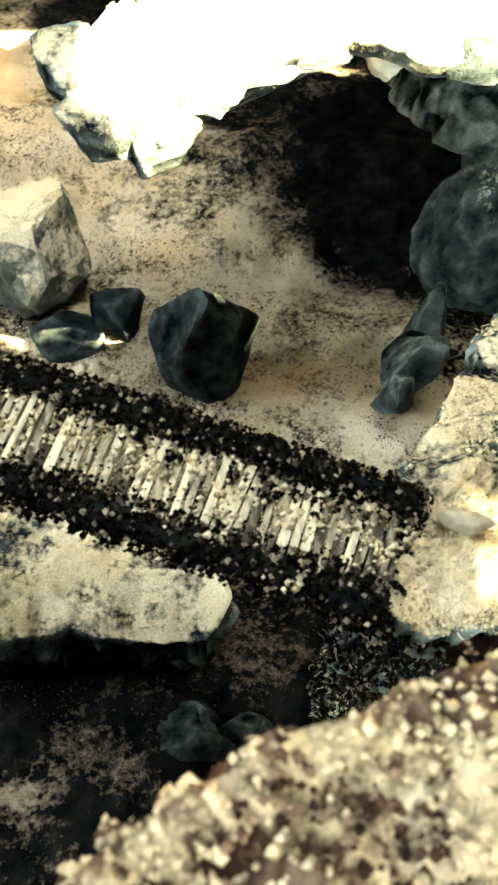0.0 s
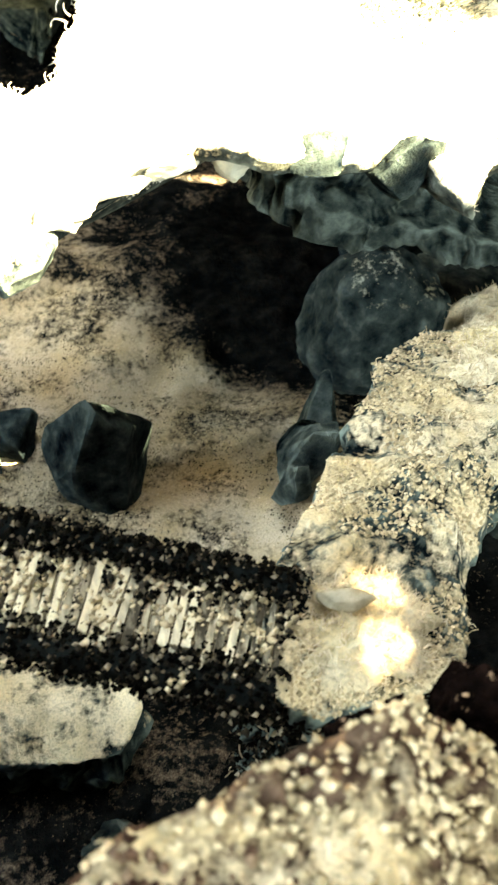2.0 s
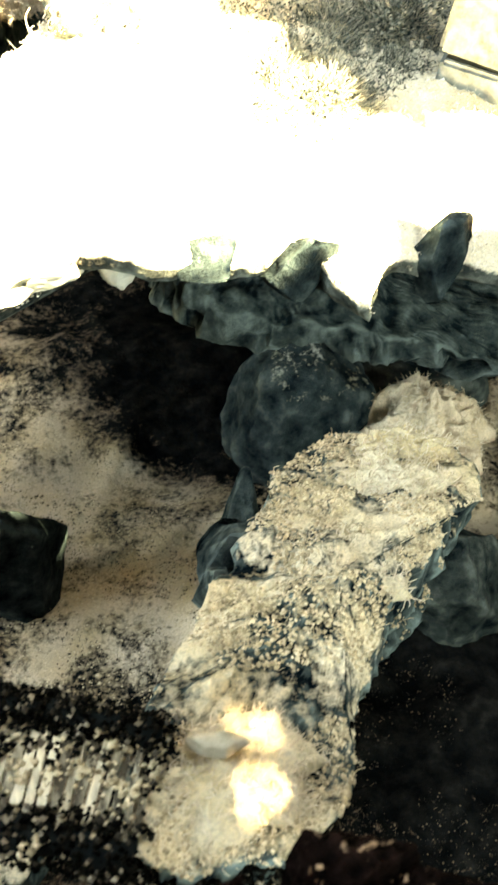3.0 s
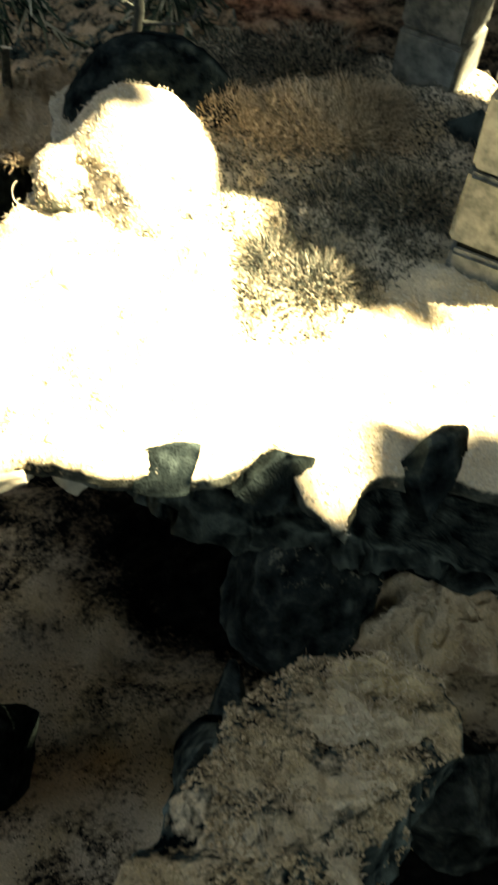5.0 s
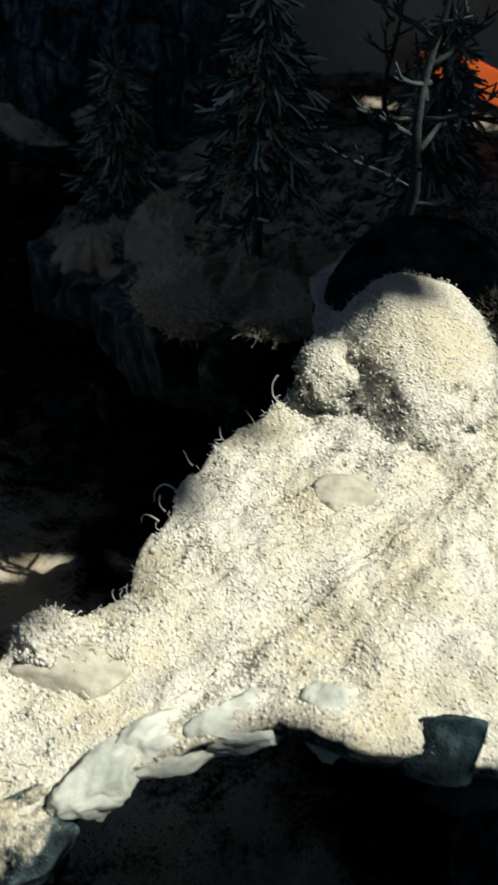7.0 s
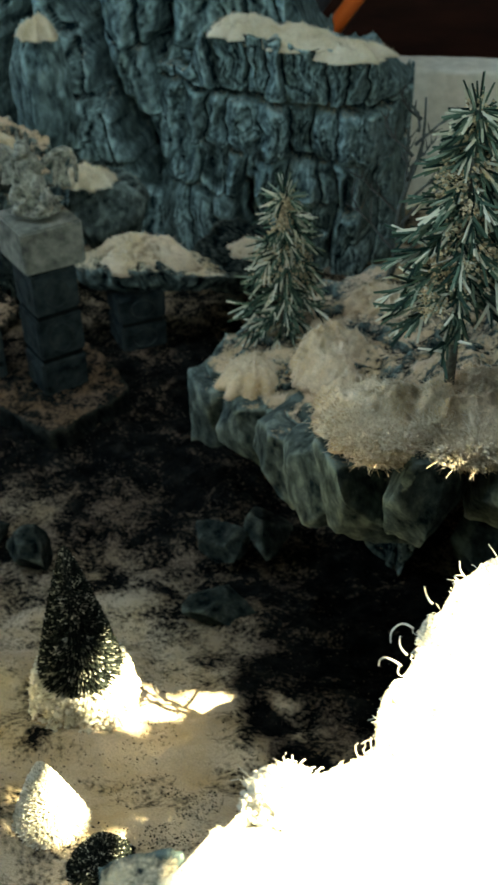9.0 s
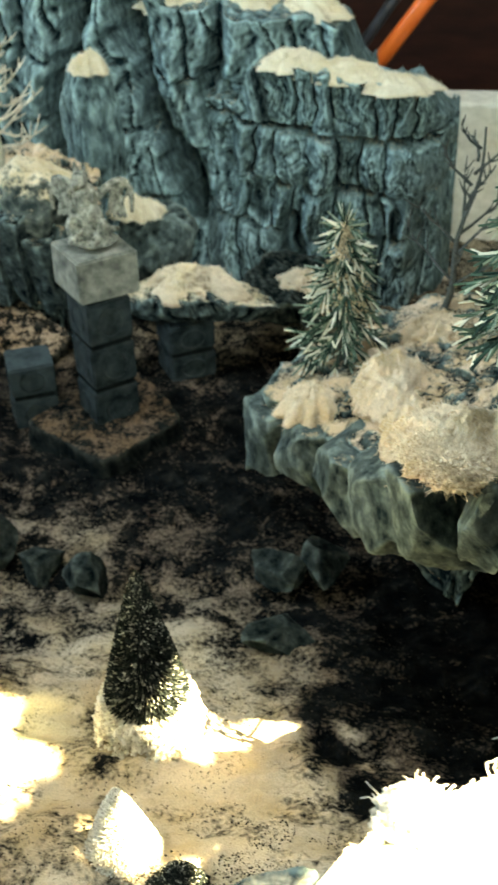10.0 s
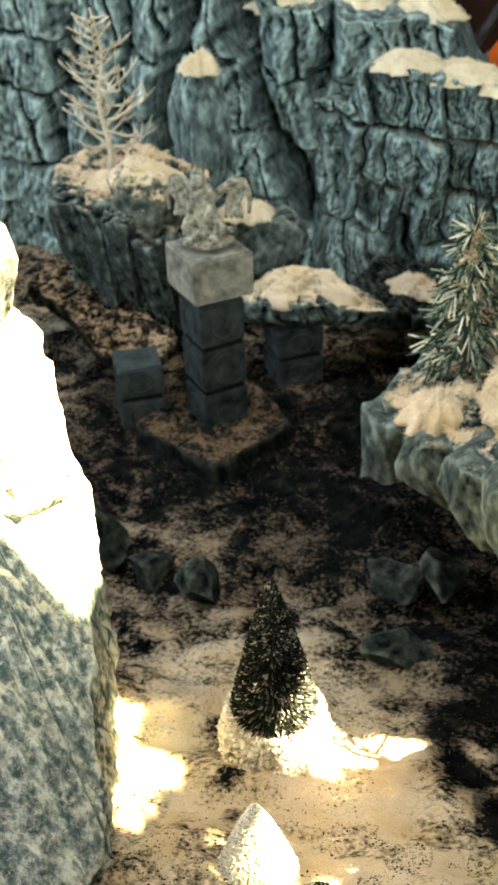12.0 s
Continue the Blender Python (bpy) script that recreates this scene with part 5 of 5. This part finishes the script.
def statue(loc):
    bm = bmesh.new()
    rng = random.Random(9)
    blobs = [((0, 0, 0.0025), (0.014, 0.012, 0.0028)), ((-0.001, -0.001, 0.012), (0.0085, 0.0075, 0.009)), ((-0.002, 0.000, 0.022), (0.007, 0.006, 0.008)), ((-0.003, -0.003, 0.0315), (0.0046, 0.0048, 0.0042)),
             ((-0.004, -0.0075, 0.030), (0.0026, 0.0036, 0.0022)), ((-0.0085, -0.004, 0.009), (0.0048, 0.0058, 0.0062)), ((0.0075, -0.005, 0.0085), (0.0046, 0.0058, 0.006)), ((-0.007, -0.0075, 0.016), (0.0022, 0.0024, 0.0065)), ((0.004, -0.0078, 0.0155), (0.0022, 0.0024, 0.0065)),
             ((-0.007, -0.010, 0.0055), (0.003, 0.0036, 0.0024)), ((0.005, -0.010, 0.0055), (0.003, 0.0036, 0.0024)), ((-0.0055, -0.001, 0.0365), (0.0013, 0.0013, 0.0032)), ((-0.0005, -0.001, 0.0365), (0.0013, 0.0013, 0.0032))]

    def rib(path, radii, flat):
        v, f = [], []
        tube(v, f, path, radii, 8)
        made = [bm.verts.new(Vector((p.x, 0.002 + (p.y - 0.002) * flat, p.z))) for p in v]
        for q in f:
            bm.faces.new([made[i] for i in q])

    for side in (-1, 1):
        hinge = Vector((0.004 * side, 0.003, 0.022))
        arch = [hinge + Vector((side * 0.019 * math.sin(q), 0.003 * math.sin(q), 0.013 * math.sin(1.6 * q) - 0.006 * q)) for q in [0.26 * k for k in range(8)]]
        rib(arch, [0.0022, 0.0022, 0.0021, 0.002, 0.0019, 0.0017, 0.0014, 0.001], 1.0)
        for k in (2, 3, 4, 5):
            rib([arch[k], arch[k].lerp(hinge, 0.4) + Vector((0.002 * side, 0, -0.005)), hinge + Vector((side * 0.003 * k, 0.001, -0.010))], [0.0016, 0.0015, 0.0011], 1.0)
    rib([Vector((-0.005 + 0.0042 * math.cos(q), -0.0095, 0.0125 + 0.0042 * math.sin(q))) for q in [0.5 * k for k in range(14)]], [0.0011] * 14, 1.0)
    rib([Vector((0.006 + 0.010 * math.sin(q), 0.004 - 0.004 * q, 0.006 + 0.002 * q)) for q in [0.25 * k for k in range(9)]], [0.002 - 0.00018 * k for k in range(9)], 1.0)
    for c, r in blobs:
        s = bmesh.ops.create_icosphere(bm, subdivisions=3, radius=1.0)
        for v in s["verts"]:
            n = v.co.copy()
            k = 1 + 0.16 * fbm(n + Vector(c) * 400, 2.4, 4)
            v.co = Vector((n.x * r[0], n.y * r[1], n.z * r[2])) * k + Vector(c)
    me = bpy.data.meshes.new("statue")
    bm.to_mesh(me)
    bm.free()
    me.polygons.foreach_set("use_smooth", [True] * len(me.polygons))
    me.materials.append(MAT_STATUE)
    ob = new("statue", me)
    fuse = ob.modifiers.new("fuse", "REMESH")
    fuse.mode, fuse.voxel_size, fuse.use_smooth_shade = "VOXEL", 0.00045, True
    ob.location = loc
    ob.scale = (1.12, 1.12, 1.35)
    tagged(ob, "small pale carved stone statue on the pillar", "statue")


statue((-0.342, 0.456, 0.1035))
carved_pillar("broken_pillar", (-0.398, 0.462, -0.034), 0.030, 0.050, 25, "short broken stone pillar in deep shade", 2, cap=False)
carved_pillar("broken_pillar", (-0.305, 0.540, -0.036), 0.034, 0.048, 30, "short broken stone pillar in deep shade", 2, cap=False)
mesa("snow_slab", [(-0.350, 0.545, 0.030), (-0.342, 0.528, 0.030), (-0.30, 0.522, 0.032), (-0.265, 0.528, 0.028), (-0.235, 0.542, 0.020), (-0.255, 0.560, 0.026), (-0.31, 0.570, 0.034)],
     [(0.0, 0.020), (-0.008, 0.012)], MAT_RIDGE, "flat rock slab with a drift of snow behind the pillar", "rock", n=160, rough=0.002, side=0.004, jag=0.002, seed=10.0, dome=0.008)
mesa("dark_slab", [(-0.265, 0.565, 0.026), (-0.235, 0.548, 0.022), (-0.205, 0.552, 0.012), (-0.185, 0.575, 0.01), (-0.2, 0.62, 0.02), (-0.25, 0.62, 0.03)],
     [(0.0, 0.005), (-0.01, -0.002)], MAT_SHADEROCK, "thin dark rock slab bridging to the cliff", "rock", n=160, rough=0.003, side=0.005, seed=11.0)
crag_rock = mesa("left_crag", [(-0.490, 0.575, 0.085), (-0.455, 0.548, 0.092), (-0.425, 0.540, 0.088), (-0.385, 0.545, 0.070), (-0.372, 0.575, 0.070), (-0.39, 0.63, 0.085), (-0.45, 0.66, 0.095), (-0.50, 0.63, 0.09)],
     [(-0.004, 0.05), (-0.02, 0.0), (-0.03, -0.04)], MAT_LEDGE, "craggy rock outcrop under the frosted tree", "rock", n=240, rough=0.004, side=0.012, jag=0.005, seed=12.0, freq=42)
for i, (x, y, z, w, h, rz) in enumerate([(-0.482, 0.572, 0.060, 0.026, 0.060, -0.6), (-0.463, 0.553, 0.058, 0.022, 0.066, -0.4), (-0.445, 0.543, 0.050, 0.024, 0.080, -0.2), (-0.424, 0.536, 0.052, 0.022, 0.070, -0.1), (-0.403, 0.536, 0.040, 0.024, 0.060, 0.1), (-0.384, 0.545, 0.030, 0.022, 0.070, 0.5)]):
    column_block(crag_rock, (x, y, z), (w, 0.024, h), MAT_ROCK, 450 + i, rz, 0.15)
rock("frosted_boulder", (-0.410, 0.556, 0.088), (0.032, 0.025, 0.034), MAT_FROSTED, "rounded frosted boulder on the outcrop", 82, cuts=9, rough=0.10, keep=0.66, sub=5)
bare_tree((-0.455, 0.605, 0.090), 0.118, 83, MAT_WHITEWOOD, "bare tree with twigs frosted cream white", reach=0.34, count=40, thick=0.0028, upward=0.2, name="frosted_tree")
mesa("grass_slab", [(-0.52, 0.57, 0.012), (-0.47, 0.525, 0.012), (-0.425, 0.468, 0.010), (-0.385, 0.475, 0.010), (-0.38, 0.50, 0.012), (-0.43, 0.55, 0.012), (-0.5, 0.6, 0.014)],
     [(0.0, 0.004), (-0.006, -0.002)], MAT_STRAW, "thin rock slab with a crust of tan flock", "rock", n=160, rough=0.003, side=0.004, seed=13.0)

drift((-0.296, 0.540, 0.034), (0.040, 0.016, 0.015), 321, "soft cream snow heaped on the slab behind the pillar")
drift((-0.222, 0.580, 0.022), (0.020, 0.012, 0.010), 322, "soft tan snow heaped by the cliff's foot")
drift((-0.440, 0.575, 0.094), (0.024, 0.014, 0.008), 323, "soft tan snow heaped on the outcrop", MAT_COTTON)
drift((-0.165, 0.690, 0.137), (0.036, 0.020, 0.008), 325, "soft cream snow along the cliff step's ledge", MAT_SOFT)
drift((-0.205, 0.692, 0.143), (0.036, 0.020, 0.009), 328, "soft cream snow along the cliff step's ledge", MAT_SOFT)
drift((-0.242, 0.696, 0.150), (0.030, 0.020, 0.009), 326, "soft cream snow along the cliff step's ledge", MAT_SOFT)
drift((-0.398, 0.674, 0.150), (0.015, 0.012, 0.010), 324, "cap of snow on the rock buttress", MAT_SOFT)
for x in (-0.335, -0.285, -0.240):
    drift((x, 0.752, 0.178 if x < -0.25 else 0.175), (0.034, 0.022, 0.010), int(700 + 100 * x), "soft cream snow along the cliff's top", MAT_SOFT)
rock("ledge_rock", (-0.338, 0.612, 0.035), (0.032, 0.024, 0.036), MAT_BLOCK, "rounded rock with wispy snow behind the statue", 84, cuts=8, keep=0.66, sub=5)
drift((-0.350, 0.605, 0.064), (0.022, 0.015, 0.009), 327, "wispy cream snow on the rock behind the statue", MAT_SOFT)

# ---- the near ground with the brush trees ----
cone_tree((-0.243, 0.150, 0.012), 0.093, 0.0215, MAT_CONE, "dark cone-shaped brush tree with a snow-flocked skirt", 91, frost_from=0.026)
cone_tree((-0.2335, 0.069, 0.021), 0.055, 0.0185, MAT_FROST, "white snow-flocked cone-shaped brush tree", 92)
cone_tree((-0.209, 0.052, 0.024), 0.038, 0.021, MAT_CONE, "low dark cone-shaped brush tree", 93)
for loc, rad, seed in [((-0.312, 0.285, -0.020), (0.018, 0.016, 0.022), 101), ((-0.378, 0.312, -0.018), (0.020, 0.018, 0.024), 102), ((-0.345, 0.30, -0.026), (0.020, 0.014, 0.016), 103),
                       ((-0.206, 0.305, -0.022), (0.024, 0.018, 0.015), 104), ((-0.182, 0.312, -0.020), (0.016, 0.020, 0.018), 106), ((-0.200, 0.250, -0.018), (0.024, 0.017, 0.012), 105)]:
    rock("ground_rock", loc, rad, MAT_SHADEROCK, "angular grey rock half sunk in the ground", seed, cuts=13, keep=0.48, rough=0.05, group="ground rocks")

mesa("bluff", [(-0.300, 0.025, 0.058), (-0.284, 0.052, 0.058), (-0.297, 0.090, 0.085), (-0.305, 0.120, 0.108), (-0.311, 0.145, 0.128), (-0.324, 0.170, 0.140), (-0.345, 0.190, 0.150), (-0.40, 0.20, 0.16), (-0.44, 0.16, 0.16), (-0.44, 0.08, 0.11), (-0.40, 0.02, 0.07), (-0.34, 0.0, 0.06)],
     [(0.002, 0.035), (0.0, -0.02)], MAT_BLUFF, "tall rock bluff with a sunlit snow top", "rock bluff", n=300, top_rings=60, centre=(-0.352, 0.125, 0.155), dome=0.002, rough=0.0024, side=0.004, jag=0.003, seed=14.0)
mesa("bluff_block", [(-0.350, 0.130, 0.205), (-0.332, 0.132, 0.200), (-0.322, 0.145, 0.196), (-0.328, 0.162, 0.200), (-0.35, 0.170, 0.210), (-0.37, 0.150, 0.214)],
     [(0.002, 0.18), (0.004, 0.14)], MAT_SOFT, "pale snowy block on top of the bluff", "rock", n=140, rough=0.002, side=0.003, jag=0.002, seed=15.0, dome=0.012)
rock("bluff_rock", (-0.338, 0.148, 0.228), (0.012, 0.012, 0.024), MAT_PLATEAU, "small white rock spike on the bluff's block", 120, cuts=10, rough=0.1)

# ---- behind the model ----
def bar(name, a, b, r, mat, label, category, flat=1.0):
    v, f = [], []
    tube(v, f, [a, Vector(a).lerp(Vector(b), 0.5), b], [r, r, r], 12)
    ob = link_mesh(name, v, f, mat, True)
    return tagged(ob, label, category)


bar("orange_bar", (-0.225, 0.86, 0.05), (-0.095, 0.86, 0.232), 0.0075, MAT_ORANGE, "bright orange plastic bar leaning behind the cliff", "bar")
bar("grey_bar", (-0.232, 0.88, 0.07), (-0.155, 0.88, 0.185), 0.005, MAT_GREY, "dark grey metal bar beside the orange one", "bar")
mesa("foam_board", [(-0.150, 0.80, 0.090), (0.15, 0.80, 0.090), (0.3, 0.80, 0.090), (0.3, 0.835, 0.090), (0.15, 0.835, 0.090), (-0.15, 0.835, 0.090)],
     [(0.0, 0.057), (-0.012, 0.053), (-0.014, -0.04)], MAT_BOARD, "pale foam board edge behind the cliff", "board", n=160, top_rings=10, rough=0.001, side=0.001, jag=0.001, seed=16.0)
strip = base("orange_strip", (0.085, 0.72, 0.0), "bright orange plastic strip behind the trees", "strip")
bm = bmesh.new()
box(bm, (0, 0, 0), (0.130, 0.005, 0.026), bevel=0.001)
bm.transform(Matrix.Rotation(-0.25, 4, "X"))
bm.transform(Matrix.Rotation(math.atan2(0.051, 0.116), 4, "Y"))
part("strip", bm, MAT_ORANGE, strip)
